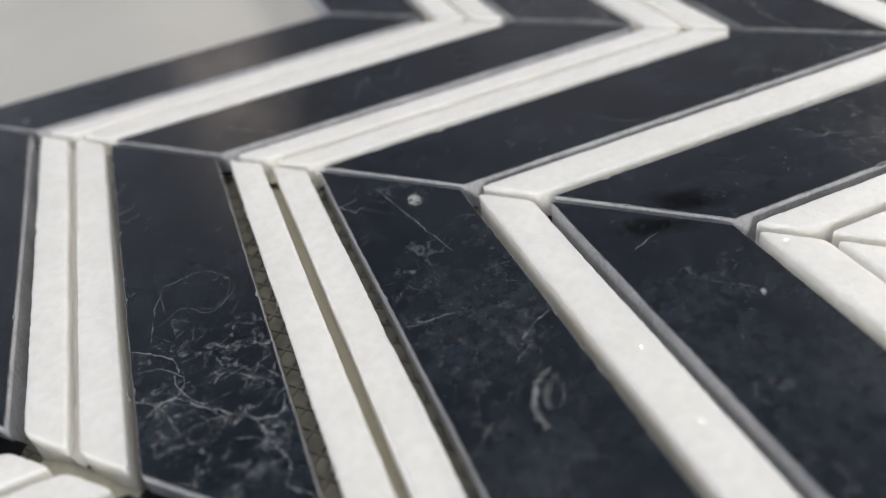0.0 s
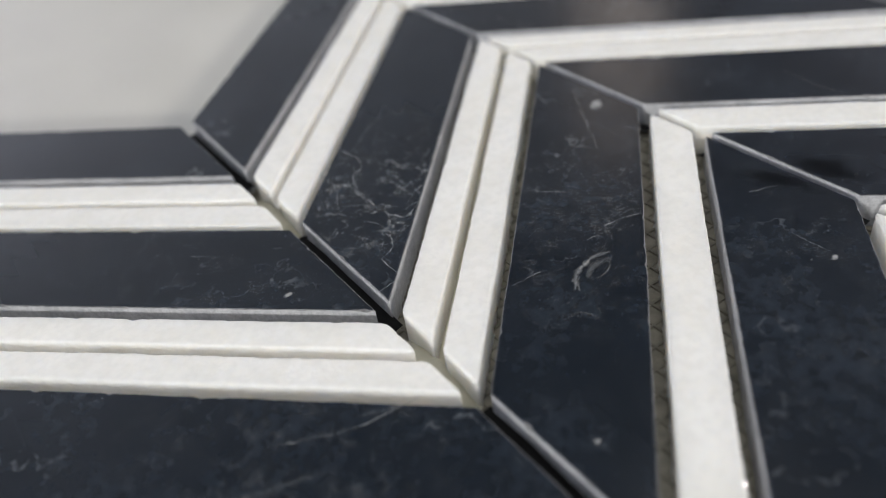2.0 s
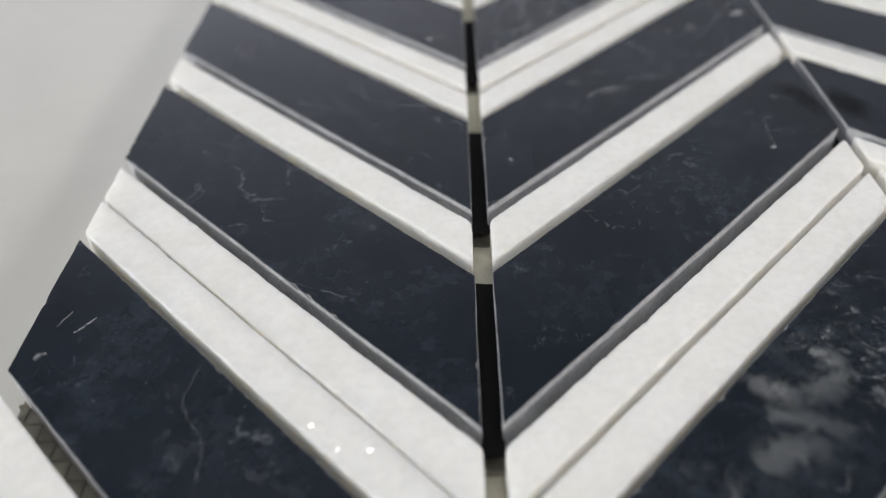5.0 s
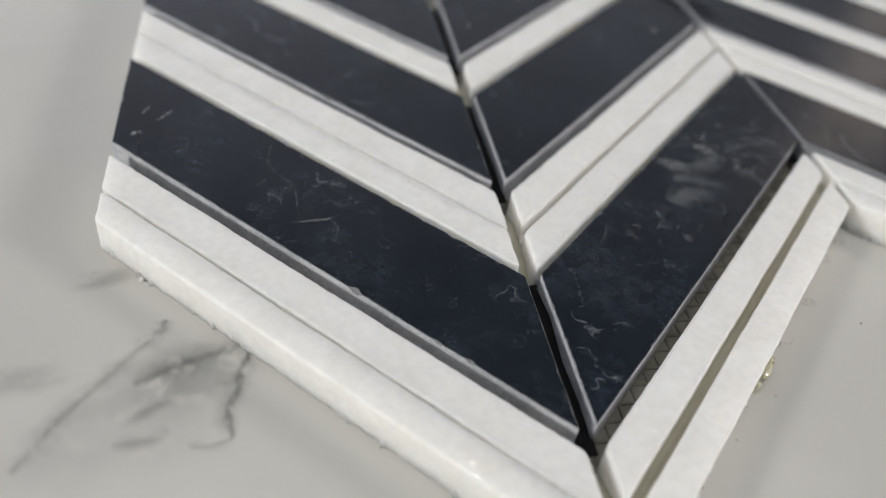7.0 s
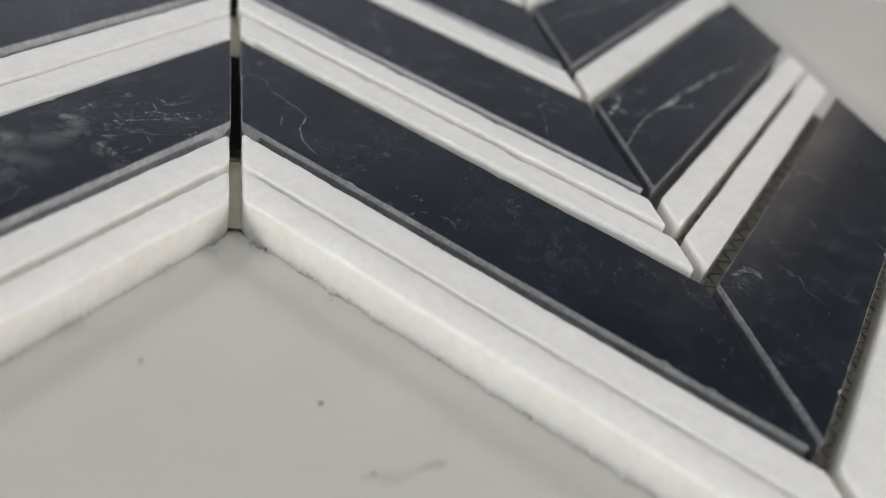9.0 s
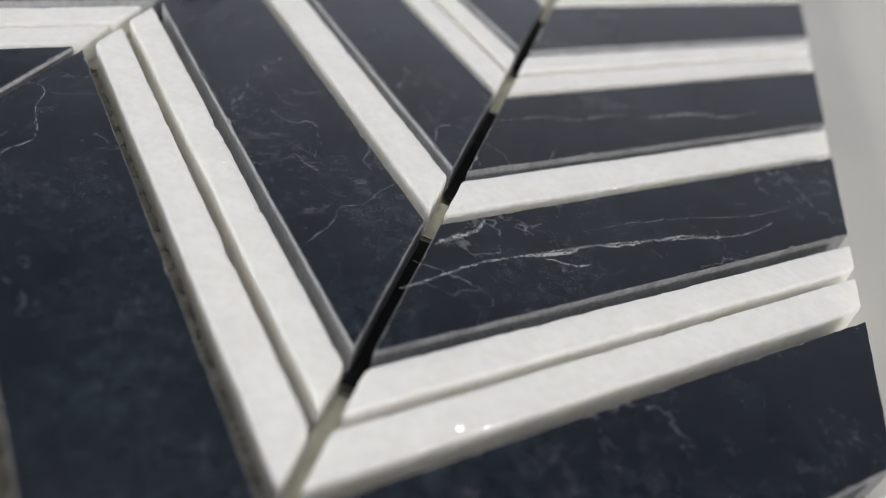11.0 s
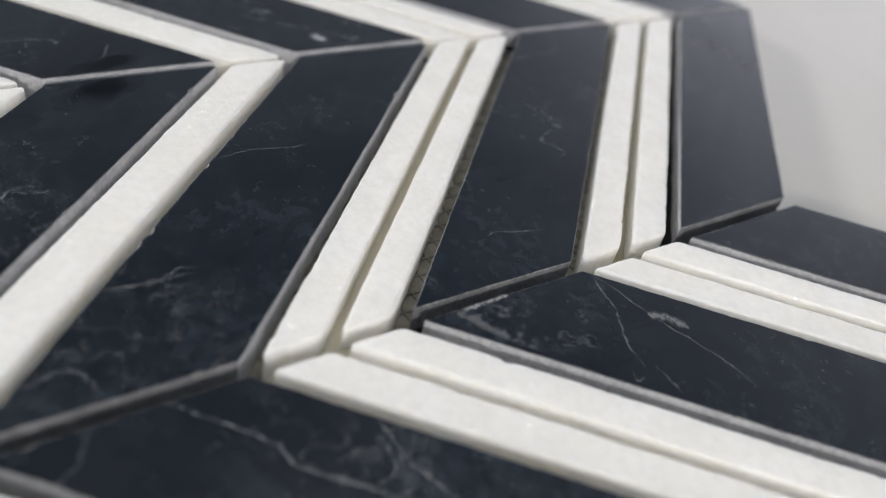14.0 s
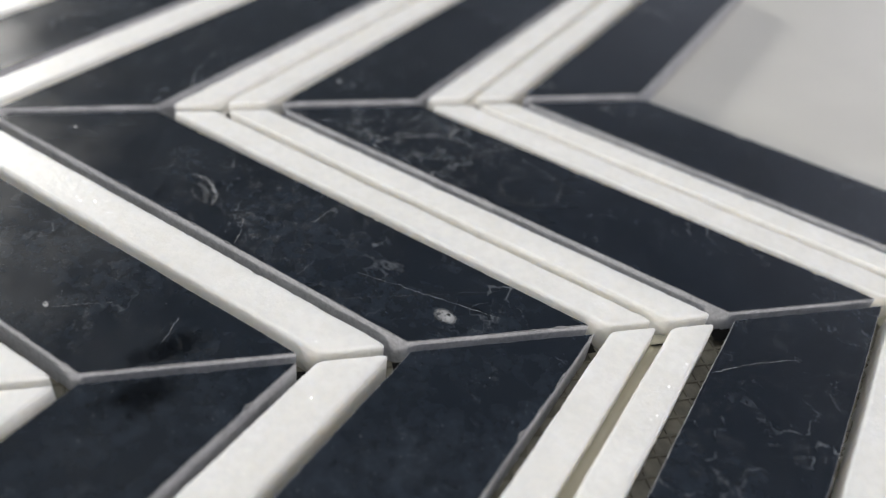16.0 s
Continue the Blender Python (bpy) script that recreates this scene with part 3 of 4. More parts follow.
# Frayed ends of the net that stick out over the table
FIBRE = painted("pale_net_fibre", (0.5, 0.49, 0.46), (0.66, 0.65, 0.62), 0.5, 0.001)
fray = random.Random(8)
for x, y, turn, count in ((-9.4, -92.2, -0.5, 7), (-141.3, -92.3, -2.0, 5), (-4.0, -87.0, -0.9, 4), (-20.5, -103.6, -0.7, 4), (-30.0, -113.0, -0.7, 3), (14.0, -97.4, -2.3, 4)):
    bm = bmesh.new()
    for k in range(count):
        p = Vector((x + fray.uniform(-1.2, 1.2), y + fray.uniform(-1.2, 1.2))) / 1000
        a, length = turn + fray.uniform(-0.7, 0.7), fray.uniform(0.8, 2.2) / 1000
        bend, prev = fray.uniform(-0.9, 0.9), None
        for i in range(6):
            t = i / 5
            q = p + Vector((math.cos(a + bend * t), math.sin(a + bend * t))) * length * t
            wide = 0.00013 * (1.1 - t)
            side = Vector((-math.sin(a), math.cos(a))) * wide
            z = 0.0006 + 0.0006 * math.sin(2.2 * t) - 0.0004 * t
            cur = [bm.verts.new((q.x + side.x, q.y + side.y, z)), bm.verts.new((q.x, q.y, z + wide)), bm.verts.new((q.x - side.x, q.y - side.y, z)), bm.verts.new((q.x, q.y, z - wide))]
            if prev:
                for e in range(4):
                    bm.faces.new((prev[e], prev[(e + 1) % 4], cur[(e + 1) % 4], cur[e]))
            prev = cur
    part("frayed_fibre", bm, FIBRE, sheet, "small pale tuft of frayed net fibre")


# Mineral veins: a few bends each, in millimetres, roughened between them
def ribbon(pts, wide, strength, z, rough, rnd, step):
    ps = [Vector(p) for p in pts]
    ext = [ps[0] * 2 - ps[1]] + ps + [ps[-1] * 2 - ps[-2]]
    line = []
    for i in range(1, len(ext) - 2):
        a, b, c, d = ext[i - 1:i + 3]
        k = max(3, int((c - b).length / step))
        for j in range(k):
            t = j / k
            line.append(0.5 * (2 * b + (c - a) * t + (2 * a - 5 * b + 4 * c - d) * t * t + (3 * b - a - 3 * c + d) * t * t * t))
    line.append(ps[-1])
    seed = rnd.uniform(0, 100)
    n = len(line)
    bm = bmesh.new()
    uv = bm.loops.layers.uv.new("uv")
    prev = None
    for i, p in enumerate(line):
        d = (line[min(n - 1, i + 1)] - line[max(0, i - 1)]).normalized()
        side = Vector((-d.y, d.x))
        s = i * step
        off = (noise.noise((s * 0.3, seed, 0)) * 0.8 + noise.noise((s * 0.9, seed, 4)) * 0.8 + noise.noise((s * 2.4, seed, 7)) * 0.5) * rough
        taper = min(1.0, (i + 0.5) / (0.15 * n), (n - i - 0.5) / (0.15 * n))
        half = wide * 0.5 * (0.35 + 0.65 * taper) * (1 + 0.6 * noise.noise((s * 0.9, seed, 2)))
        q = p + side * off * (0.3 + 0.7 * taper)
        cur = [(bm.verts.new(((q.x + side.x * h) / 1000, (q.y + side.y * h) / 1000, z)), strength * 10, v) for h, v in ((half, 1.0), (-half, 0.0))]
        if prev:
            f = bm.faces.new((prev[1][0], cur[1][0], cur[0][0], prev[0][0]))
            for loop, (_, u, v) in zip(f.loops, (prev[1], cur[1], cur[0], prev[0])):
                loop[uv].uv = (u, v)
        prev = cur
    return bm


vein_rnd = random.Random(11)


def vein(where, wide, strength, *pts):
    strip = BLACKS[where]
    bm = ribbon(pts, wide * (1.7 if wide < 0.3 else 2.2), strength * (0.85 if wide < 0.3 else 1.0), TH + 0.00003, 0.4 if wide < 1 else 0.8, vein_rnd, 0.25)
    part("vein", bm, VEIN if wide < 0.7 else CLOUD, strip, "pale calcite vein" if wide < 0.7 else "faint pale cloud in the stone")


def fossil(where, x, y, a, b, turn, strength):
    """Rounded pale inclusion in the stone."""
    bm = bmesh.new()
    uv = bm.loops.layers.uv.new("uv")
    mid = bm.verts.new((x / 1000, y / 1000, TH + 0.00003))
    ring = []
    for i in range(28):
        t = 2 * math.pi * i / 28
        r = 1 + 0.12 * noise.noise((math.cos(t) * 1.5, math.sin(t) * 1.5, x))
        u, v = a * r * math.cos(t), b * r * math.sin(t)
        ring.append(bm.verts.new(((x + u * math.cos(turn) - v * math.sin(turn)) / 1000, (y + u * math.sin(turn) + v * math.cos(turn)) / 1000, TH + 0.00003)))
    for i in range(28):
        f = bm.faces.new((mid, ring[i], ring[(i + 1) % 28]))
        for loop, v in zip(f.loops, (0.5, 0.12, 0.12)):
            loop[uv].uv = (strength * 10, v)
    part("inclusion", bm, VEIN, BLACKS[where], "small rounded pale inclusion")


def threads(where, x, y, spread, strength):
    """A patch of fine threads, cut to the strip's own outline."""
    ci, row = int(where[1]) - 1, int(where[3]) - 1
    x0, x1, near, drop = COLUMNS[ci]
    n, k = 16, 8
    bm = bmesh.new()
    uv = bm.loops.layers.uv.new("uv")
    grid = []
    for i in range(n + 1):
        line = []
        for j in range(k + 1):
            px = x0 + 0.006 + (x1 - x0 - 0.012) * i / n
            d = K_ROWS[row][0] + 0.008 + (K_ROWS[row][1] - K_ROWS[row][0] - 0.016) * j / k
            wx, wy = to_world(px, SLOPE * abs(px - near) - d + drop)
            far = math.hypot(wx * 1000 - x, wy * 1000 - y) / spread
            line.append((bm.verts.new((wx, wy, TH + 0.00002)), max(0.0, 1 - far * 0.5)))
        grid.append(line)
    for i in range(n):
        for j in range(k):
            quad = (grid[i][j + 1], grid[i + 1][j + 1], grid[i + 1][j], grid[i][j])
            if max(v for _, v in quad) > 0:
                f = bm.faces.new([q for q, _ in quad])
                for loop, (_, v) in zip(f.loops, quad):
                    loop[uv].uv = (strength * 10, v)
    bmesh.ops.delete(bm, geom=[v for v in bm.verts if not v.link_faces], context="VERTS")
    part("thread_patch", bm, FILIGREE, BLACKS[where], "patch of fine pale calcite threads")


def blotch(x, y, a, b, turn, strength, z):
    """Rounded patch that fades out towards its uneven rim."""
    bm = bmesh.new()
    uv = bm.loops.layers.uv.new("uv")
    rings = []
    for k in range(6):
        ring = []
        for i in range(32):
            t = 2 * math.pi * i / 32
            r = k / 5 * (1 + 0.3 * noise.noise((math.cos(t) * 1.3, math.sin(t) * 1.3, x)))
            u, v = a * r * math.cos(t), b * r * math.sin(t)
            ring.append(bm.verts.new(((x + u * math.cos(turn) - v * math.sin(turn)) / 1000, (y + u * math.sin(turn) + v * math.cos(turn)) / 1000, z)))
        rings.append(ring)
    for k in range(5):
        for i in range(32):
            j = (i + 1) % 32
            f = bm.faces.new((rings[k][i], rings[k + 1][i], rings[k + 1][j], rings[k][j]) if k else (rings[0][i], rings[1][i], rings[1][j]))
            for loop, v in zip(f.loops, (k, k + 1, k + 1, k)):
                loop[uv].uv = (strength * 10, 0.5 - 0.1 * v)
    return bm


def stain(where, x, y, a, b, turn):
    """Spilt resin that has left the stone darker and glossier."""
    bm = blotch(x, y, a, b, turn, 1.0, TH + 0.000015)
    # keep what lies on this strip
    ci, row = int(where[1]) - 1, int(where[3]) - 1
    x0, x1, near, drop = COLUMNS[ci]
    off = []
    for f in bm.faces:
        c = f.calc_center_median()
        px, py = c.x / W + 2, c.y / W - 1.6
        d = SLOPE * abs(px - near) + drop - py
        if not (x0 + 0.006 < px < x1 - 0.006 and K_ROWS[row][0] + 0.01 < d < K_ROWS[row][1] - 0.01):
            off.append(f)
    bmesh.ops.delete(bm, geom=off, context="FACES")
    part("resin_stain", bm, STAIN, BLACKS[where], "dark glossy stain")


def table_vein(wide, strength, *pts):
    for k, (w, a, mat) in enumerate(((7.0, 0.5, SMOKE), (2.6, 0.65, GREY_VEIN))):
        bm = ribbon(pts, wide * w, strength * a, 0.00002 + 0.00002 * k, 0.5, vein_rnd, 0.6)
        part("vein", bm, mat, tabletop, ("smoky grey haze", "soft grey vein")[k])


vein("c2K2", 0.10, 0.3, (-39.2, 87.2), (-34.1, 83.7), (-36.0, 76.4), (-41.6, 75.2), (-43.1, 79.2))
vein("c2K2", 0.14, 0.8, (-54.8, 83.3), (-54.2, 74.1), (-58.3, 70.3), (-60.2, 63.9), (-57.1, 61.1))
vein("c2K2", 0.16, 0.9, (-65.3, 70.8), (-60.7, 68.9), (-60.6, 61.6), (-60.1, 55.4), (-58.1, 51.4), (-54.2, 52.9))
vein("c2K2", 0.12, 0.7, (-57.4, 65.9), (-53.6, 63.7), (-53.2, 57.3), (-49.3, 57.8))
vein("c2K2", 0.14, 0.9, (-64.0, 55.4), (-62.9, 50.2), (-65.3, 44.8), (-68.0, 43.8), (-68.4, 38.8))
vein("c2K2", 0.10, 0.9, (-73.3, 36.8), (-69.6, 37.2))
vein("c2K2", 0.12, 0.7, (-58.4, 80.0), (-62.5, 76.0), (-62.6, 70.0))
vein("c2K2", 0.10, 0.6, (-39.2, 87.2), (-44.9, 85.7), (-52.6, 80.2))
vein("c2K3", 0.10, 0.9, (-4.2, 64.1), (-18.2, 41.8))
vein("c2K3", 0.16, 0.7, (-38.2, 41.7), (-31.9, 34.9))
vein("c2K3", 0.15, 0.5, (-49.5, 13.7), (-48.7, 15.8), (-46.9, 17.6), (-43.5, 18.7))
vein("c2K3", 0.14, 0.8, (-35.1, 23.1), (-30.7, 22.4), (-28.0, 21.4))
vein("c2K3", 0.10, 0.6, (-40.2, 22.6), (-34.8, 21.5))
vein("c2K3", 0.12, 0.6, (-21.8, 34.6), (-18.4, 31.3))
vein("c2K3", 0.12, 0.7, (-57.3, 22.6), (-50.7, 21.4))
vein("c2K3", 0.10, 0.5, (-56.3, 10.7), (-52.4, 9.6), (-51.6, 4.9))
vein("c2K4", 0.10, 0.9, (-10.8, 12.3), (-5.6, 9.7))
vein("c2K4", 0.08, 0.6, (-15.3, 2.7), (-15.3, -7.1))
vein("c1K2", 0.14, 0.6, (-94.0, 70.4), (-89.7, 66.0))
vein("c1K3", 0.12, 0.6, (-89.9, 16.1), (-86.2, 14.6), (-82.5, 13.0))
vein("c1K3", 0.14, 0.7, (-102.4, 20.1), (-91.1, 14.9), (-81.2, 13.2))
vein("c1K3", 0.12, 0.5, (-115.6, 17.6), (-106.7, 14.1), (-97.3, 10.8))
vein("c1K4", 0.10, 0.5, (-134.0, 3.3), (-128.3, 1.1), (-122.5, -0.7))
vein("c1K4", 0.10, 0.7, (-108.1, -43.0), (-96.3, -47.9))
vein("c4K4", 0.3, 0.7, (92.1, -41.5), (106.6, -29.5), (128.8, -13.6))
vein("c3K3", 0.12, 0.7, (68.4, -18.6), (67.2, -12.7), (70.9, -10.3))
vein("c4K3", 0.16, 0.9, (76.0, -4.0), (86.3, 5.3), (91.6, 7.7), (99.2, 15.4), (106.7, 20.0))
vein("c4K3", 0.30, 0.95, (106.7, 20.0), (111.2, 24.2), (117.3, 29.8), (122.9, 31.9), (126.8, 35.6))
vein("c4K3", 0.12, 0.7, (126.8, 35.6), (132.9, 42.6))
vein("c4K3", 0.14, 0.8, (89.1, 19.3), (96.5, 20.0), (102.1, 22.2), (109.5, 23.2))
vein("c4K3", 0.12, 0.7, (91.4, 18.5), (96.6, 17.8), (97.5, 14.4))
vein("c4K4", 0.30, 0.7, (75.4, -60.1), (77.7, -57.4), (84.7, -48.4), (90.4, -43.1))
vein("c4K4", 0.60, 0.95, (90.4, -43.1), (94.9, -40.0), (97.9, -37.3), (100.5, -34.0))
vein("c4K4", 0.40, 0.95, (100.5, -34.0), (106.6, -30.3), (116.4, -21.6), (121.6, -18.8), (126.5, -15.3))
vein("c4K4", 0.25, 0.7, (126.5, -15.3), (130.9, -10.7), (133.8, -5.9))
vein("c4K4", 0.60, 0.8, (77.1, -47.6), (79.4, -44.1), (82.3, -40.4), (82.8, -37.1))
vein("c4K4", 0.14, 0.6, (99.2, -30.4), (107.8, -22.3), (120.0, -13.0), (129.7, -6.3), (138.7, 3.4))
vein("c4K4", 0.12, 0.6, (138.7, 5.5), (149.9, 16.9))
vein("c4K4", 0.14, 0.6, (74.5, -53.1), (80.0, -53.2), (84.5, -53.6), (86.8, -53.9))
vein("c4K4", 0.30, 0.6, (94.4, -41.4), (99.2, -40.5), (101.9, -38.6))
vein("c4K4", 0.30, 0.4, (89.4, -35.6), (91.4, -36.6))
vein("c3K2", 0.12, 0.8, (11.9, 95.8), (11.1, 103.6), (11.3, 112.7))
vein("c2K3", 0.12, 0.8, (-32.6, 35.7), (-34.9, 38.1), (-36.4, 40.4))
vein("c2K3", 0.08, 0.4, (-11.9, 37.9), (-11.3, 52.3), (-10.7, 67.5))
vein("c2K3", 0.2, 0.35, (-49.5, 14.0), (-46.4, 17.1), (-42.8, 17.6))
vein("c3K5", 0.16, 0.75, (2.3, -42.7), (5.1, -44.1), (6.7, -48.5), (8.0, -50.4), (12.2, -56.0), (11.2, -61.3), (11.6, -65.6), (14.4, -70.6))
vein("c3K5", 0.12, 0.5, (5.8, -44.3), (8.7, -42.6), (12.5, -40.0))
vein("c3K5", 0.3, 0.35, (8.1, -56.9), (7.9, -60.8))
vein("c3K5", 0.3, 0.2, (17.5, -65.5), (20.7, -67.0))
vein("c2K5", 2.6, 0.66, (-38.9, -66.8), (-32.9, -70.6), (-28.4, -69.7), (-25.4, -66.7), (-25.2, -63.5), (-27.6, -61.9))
vein("c2K5", 2.4, 0.6, (-37.4, -74.6), (-33.7, -73.5), (-29.0, -75.8), (-26.5, -76.4))
vein("c2K5", 3.4, 0.45, (-40.7, -82.1), (-37.1, -79.8), (-32.9, -78.9), (-30.5, -78.4))
vein("c2K5", 0.1, 0.6, (-12.1, -38.7), (-5.4, -39.0))
vein("c2K5", 0.12, 0.7, (-23.8, -64.3), (-21.5, -67.3), (-17.3, -66.7), (-14.9, -64.9), (-13.2, -68.8))
vein("c2K5", 0.12, 0.6, (-19.8, -59.8), (-17.4, -62.4), (-12.1, -61.0), (-7.7, -60.9))
vein("c2K5", 0.12, 0.6, (-21.7, -69.1), (-18.7, -71.5), (-15.8, -69.7))
vein("c2K5", 0.12, 0.6, (-47.4, -90.1), (-44.9, -86.7), (-45.2, -82.9), (-43.8, -81.1))
vein("c2K5", 0.12, 0.5, (-46.8, -88.4), (-43.7, -89.9), (-42.0, -88.6))
vein("c2K5", 1.2, 0.4, (-42.4, -92.6), (-40.8, -92.2))
vein("c2K5", 0.9, 0.35, (-51.3, -87.7), (-50.2, -89.1))
vein("c2K5", 0.14, 0.5, (-60.1, -94.3), (-58.4, -91.2), (-56.6, -87.9))
vein("c2K5", 0.12, 0.5, (-34.5, -84.3), (-31.1, -85.4), (-29.6, -82.5), (-28.4, -82.1))
vein("c3K4", 0.13, 0.7, (31.4, -18.3), (32.1, -14.4), (29.8, -12.8), (31.5, -10.0), (31.5, -6.5))
vein("c3K3", 0.12, 0.6, (54.6, -5.7), (55.3, -2.2), (55.3, 2.0), (54.1, 5.0), (54.9, 7.9))
vein("c3K3", 0.12, 0.6, (71.1, 4.6), (70.6, 7.1), (69.5, 10.0))
vein("c3K3", 0.1, 0.35, (55.1, -5.6), (55.6, 0.6), (55.9, 6.7))
vein("c3K3", 0.1, 0.55, (30.4, 19.1), (29.5, 25.9), (30.7, 33.2), (30.2, 36.0))
vein("c4K2", 1.1, 0.75, (76.6, 39.4), (78.5, 40.8), (80.5, 41.8), (82.1, 42.9), (84.2, 43.8))
vein("c4K2", 0.5, 0.6, (77.1, 40.0), (76.6, 42.4), (76.5, 45.6), (76.4, 49.2))
vein("c4K2", 0.14, 0.7, (76.8, 65.5), (82.5, 64.6), (86.2, 63.7), (92.2, 60.9), (96.6, 60.3))
vein("c4K2", 0.14, 0.7, (97.3, 62.0), (99.7, 62.2), (102.2, 62.2))
vein("c4K2", 0.16, 0.55, (77.6, 65.8), (88.1, 69.0), (95.0, 71.5), (101.1, 73.7), (106.5, 74.8))
vein("c4K2", 1.0, 0.8, (88.4, 68.6), (89.4, 70.1), (90.9, 71.7), (93.4, 73.0))
vein("c4K2", 0.12, 0.5, (96.5, 57.9), (98.2, 57.3), (98.1, 59.0))
vein("c3K2", 0.14, 0.7, (63.3, 53.9), (63.1, 56.6), (64.2, 60.1), (65.0, 64.5))
vein("c4K5", 0.6, 0.5, (80.0, -98.3), (84.1, -96.3), (85.9, -99.1))
vein("c4K5", 0.3, 0.4, (82.8, -97.3), (86.4, -97.7))
vein("c3K4", 0.13, 0.6, (31.4, -32.6), (32.1, -28.9), (31.9, -22.8), (30.3, -19.6), (31.3, -14.9), (29.3, -11.1), (30.4, -7.9))
vein("c3K4", 0.12, 0.5, (34.6, -34.8), (36.3, -31.5), (36.7, -26.8))
vein("c3K4", 0.15, 0.6, (61.5, -34.4), (59.0, -32.3), (58.8, -28.9), (57.5, -26.6))
vein("c3K4", 0.15, 0.6, (59.1, -58.9), (60.3, -54.4), (61.1, -51.0), (60.6, -46.7), (63.3, -44.2), (64.5, -40.1), (66.2, -35.3))
vein("c3K4", 0.12, 0.4, (55.5, -56.2), (55.3, -52.7), (57.7, -48.9))
vein("c3K4", 0.12, 0.4, (63.0, -49.2), (65.4, -45.2), (69.0, -40.8))
vein("c3K4", 0.5, 0.4, (51.5, -38.8), (53.6, -39.6))
vein("c3K3", 0.12, 0.5, (55.5, -5.8), (55.8, 1.3), (55.4, 6.2))
vein("c3K3", 0.12, 0.5, (73.1, 2.4), (71.1, 8.3), (69.4, 9.8))
vein("c3K3", 0.12, 0.45, (66.3, -17.5), (67.9, -11.8), (72.3, -10.0), (76.8, -6.2))
vein("c3K3", 0.12, 0.35, (69.9, -21.5), (71.9, -15.7), (78.3, -13.1))
vein("c2K2", 0.13, 0.42, (-45.3, 83.4), (-41.1, 87.8), (-38.1, 86.6), (-34.2, 83.1), (-35.0, 77.1), (-37.7, 74.6), (-43.2, 75.4), (-43.5, 80.4), (-49.0, 82.1))
vein("c2K2", 0.14, 0.6, (-58.4, 78.4), (-56.3, 74.3), (-57.4, 69.3), (-61.4, 68.5), (-60.5, 63.0), (-61.7, 59.1))
vein("c2K2", 0.14, 0.6, (-65.9, 72.6), (-63.7, 68.1), (-65.4, 63.7), (-62.1, 60.3), (-60.0, 56.0), (-62.0, 50.3), (-63.1, 46.9))
vein("c2K2", 0.12, 0.5, (-55.0, 72.9), (-51.4, 70.0), (-47.2, 64.9), (-47.6, 59.9))
vein("c2K2", 0.14, 0.5, (-69.4, 57.6), (-72.7, 55.3))
vein("c1K5", 0.14, 0.4, (-117.9, -60.2), (-119.0, -68.9), (-114.8, -75.4), (-114.3, -80.0), (-114.0, -85.8))
vein("c1K5", 0.4, 0.55, (-114.0, -85.8), (-108.4, -84.9))
vein("c1K5", 0.14, 0.38, (-108.4, -84.9), (-107.6, -88.1), (-108.4, -92.1))
vein("c1K5", 0.25, 0.6, (-143.8, -52.3), (-142.3, -48.8))
vein("c1K5", 0.3, 0.7, (-140.6, -53.7), (-137.8, -50.4))
vein("c1K5", 0.6, 0.5, (-144.8, -59.2), (-143.1, -57.9))
vein("c2K3", 0.5, 0.5, (-39.3, 17.4), (-42.2, 18.4), (-44.7, 18.1), (-47.4, 16.8), (-49.9, 14.6))
vein("c2K3", 0.8, 0.4, (-40.5, 16.5), (-43.5, 16.6), (-46.5, 15.2))
vein("c2K3", 0.14, 0.5, (-39.9, 16.4), (-42.6, 14.4), (-45.6, 14.2))
for spot in (("c2K2", -58, 62, 15, 0.6), ("c2K3", -34, 24, 20, 0.22), ("c2K5", -14, -62, 12, 0.6), ("c2K5", -58, -92, 12, 0.3), ("c1K5", -116, -80, 14, 0.12),
             ("c1K3", -98, 16, 20, 0.15), ("c3K4", 48, -30, 20, 0.35), ("c3K3", 62, -6, 12, 0.25), ("c4K3", 96, 18, 12, 0.35), ("c4K4", 92, -42, 16, 0.2),
             ("c4K2", 81, 44, 8, 0.35), ("c3K2", 20, 104, 22, 0.12), ("c2K4", -20, -10, 24, 0.12), ("c3K5", 12, -60, 14, 0.15), ("c4K5", 100, -88, 20, 0.2),
             ("c2K1", -30, 112, 22, 0.15), ("c1K2", -90, 62, 20, 0.12), ("c3K1", 40, 120, 20, 0.1), ("c4K1", 100, 120, 22, 0.15), ("c1K4", -110, -30, 22, 0.12)):
    threads(*spot)
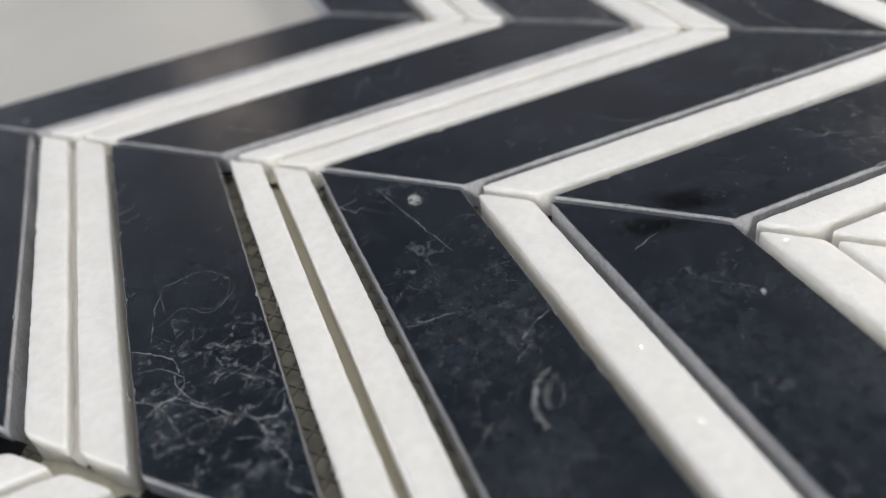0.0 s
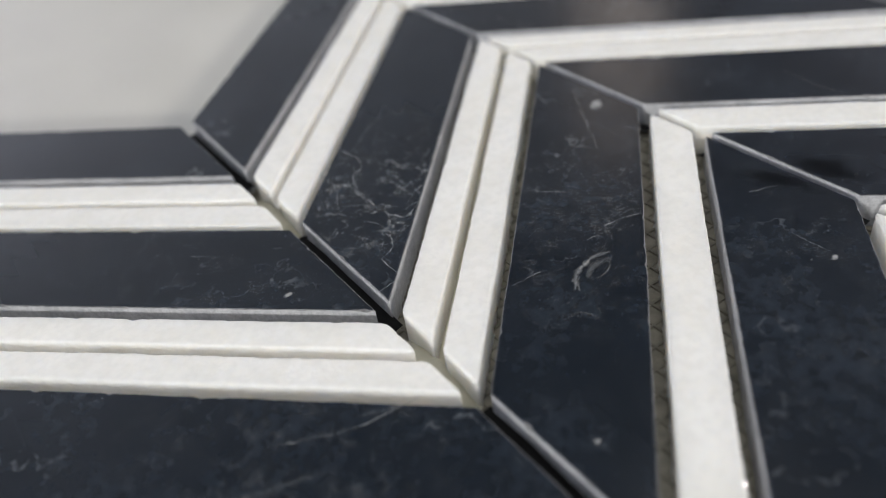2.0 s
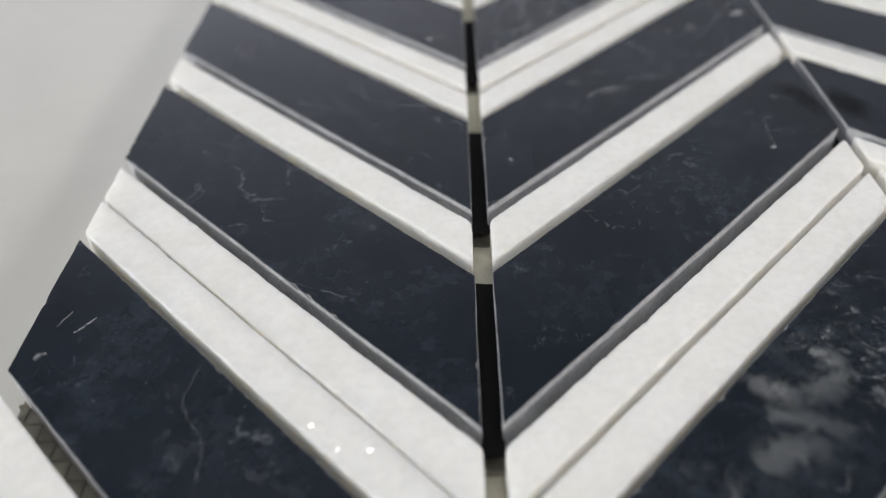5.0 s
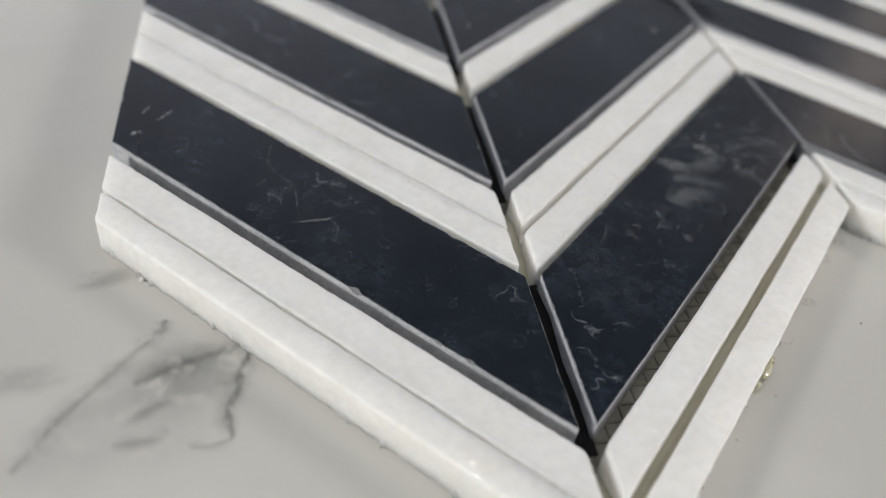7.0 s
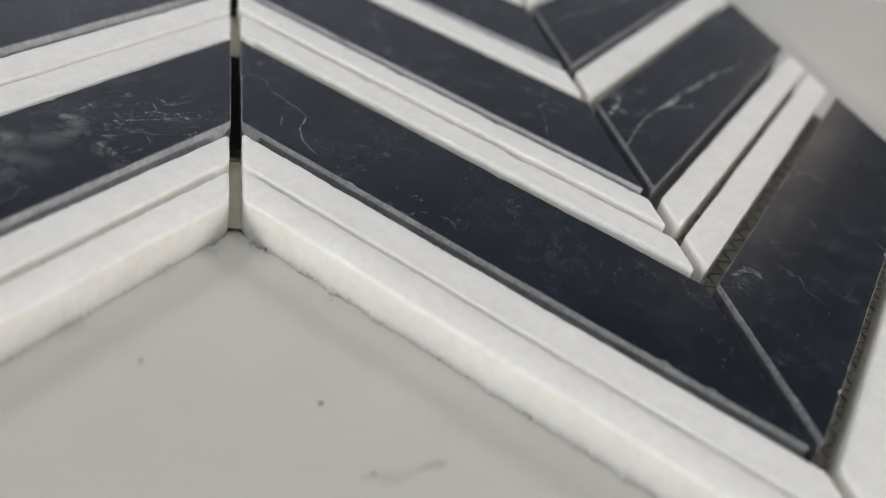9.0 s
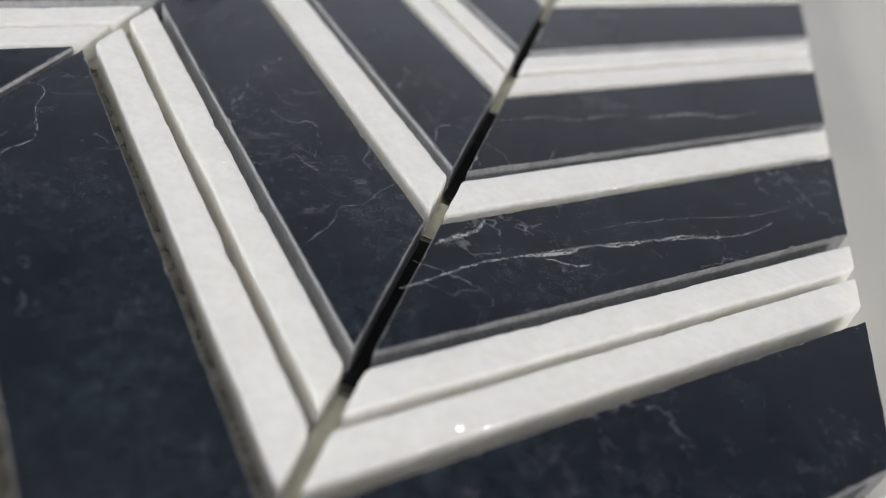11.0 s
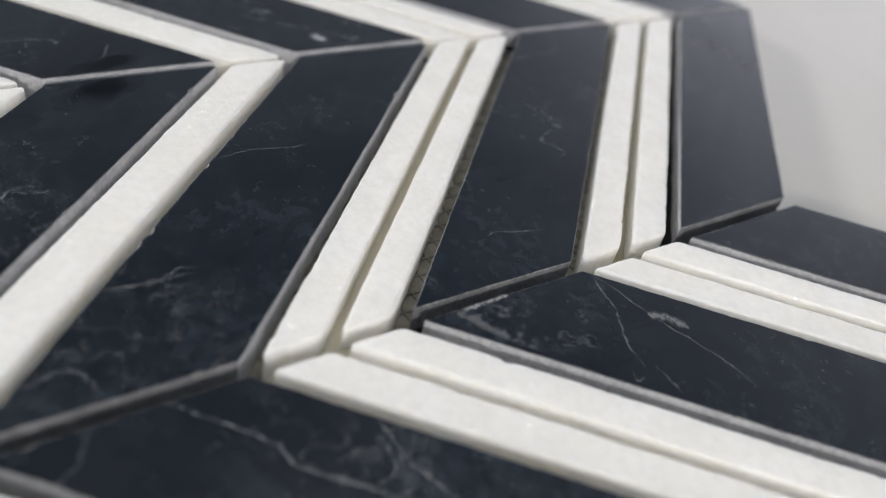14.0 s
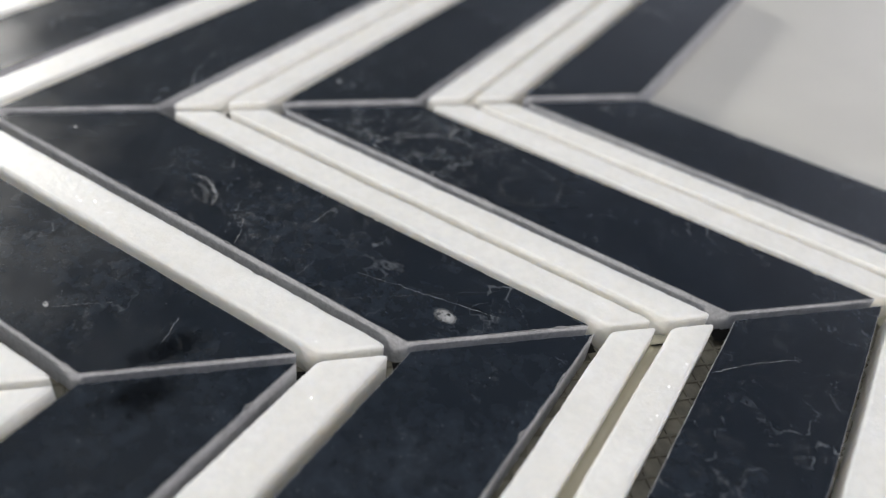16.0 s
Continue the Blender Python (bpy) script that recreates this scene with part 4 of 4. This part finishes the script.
threads("c2K3", -45.5, 15.5, 5, 0.9)
fossil("c2K3", -5.9, 54.8, 2.2, 1.5, 0.7, 1.0)
fossil("c2K4", -16.0, -8.0, 0.8, 0.5, 0.3, 0.9)
fossil("c1K2", -85.1, 47.1, 1.0, 0.6, 0.0, 0.8)
fossil("c2K3", -68.1, -9.1, 0.6, 0.5, 0.0, 0.7)

stain("c3K4", 4.6, 7.0, 9.0, 5.0, -1.0)
stain("c2K4", -4.0, 11.0, 8.0, 3.4, -1.2)

def table_haze(x, y, a, b, turn, strength, k):
    part("haze", blotch(x, y, a, b, turn, strength, 0.00002 + 0.00001 * k), SMOKE, tabletop, "smoky grey cloud in the marble")


table_vein(0.7, 0.5, (-122.7, -109.3), (-123.9, -113.2), (-124.7, -117.5), (-125.8, -121.6), (-124.9, -125.6))
table_vein(0.8, 0.32, (-124.0, -108.0), (-129.1, -110.0), (-135.2, -112.4), (-139.4, -114.8))
table_vein(0.6, 0.3, (-136.0, -101.8), (-136.6, -104.8), (-139.7, -108.1))
table_vein(0.7, 0.28, (-139.7, -108.1), (-144.2, -114.4), (-149.3, -121.1), (-153.5, -128.9))
table_vein(0.5, 0.25, (-133.8, -123.4), (-137.4, -125.1), (-141.2, -125.4))
table_vein(0.4, 0.25, (-124.9, -125.6), (-127.6, -126.8), (-131.0, -126.2))
table_haze(-137.0, -120.0, 4.0, 1.6, 0.6, 0.55, 1)
table_haze(-137.5, -125.4, 3.5, 1.2, 0.1, 0.4, 2)
table_haze(-132.0, -113.0, 15.0, 8.0, 0.4, 0.32, 3)
table_haze(-140.0, -122.0, 22.0, 12.0, 0.5, 0.22, 4)
table_haze(-155.0, -113.0, 9.0, 4.0, 0.2, 0.25, 5)
table_haze(-146.5, -92.0, 7.0, 3.0, 0.3, 0.25, 6)
table_vein(0.4, 0.09, (17.2, -130.2), (25.8, -127.3))
table_vein(0.3, 0.12, (22.5, -127.7), (25.9, -127.5))
table_vein(0.3, 0.15, (14.8, -129.3), (18.4, -128.7))
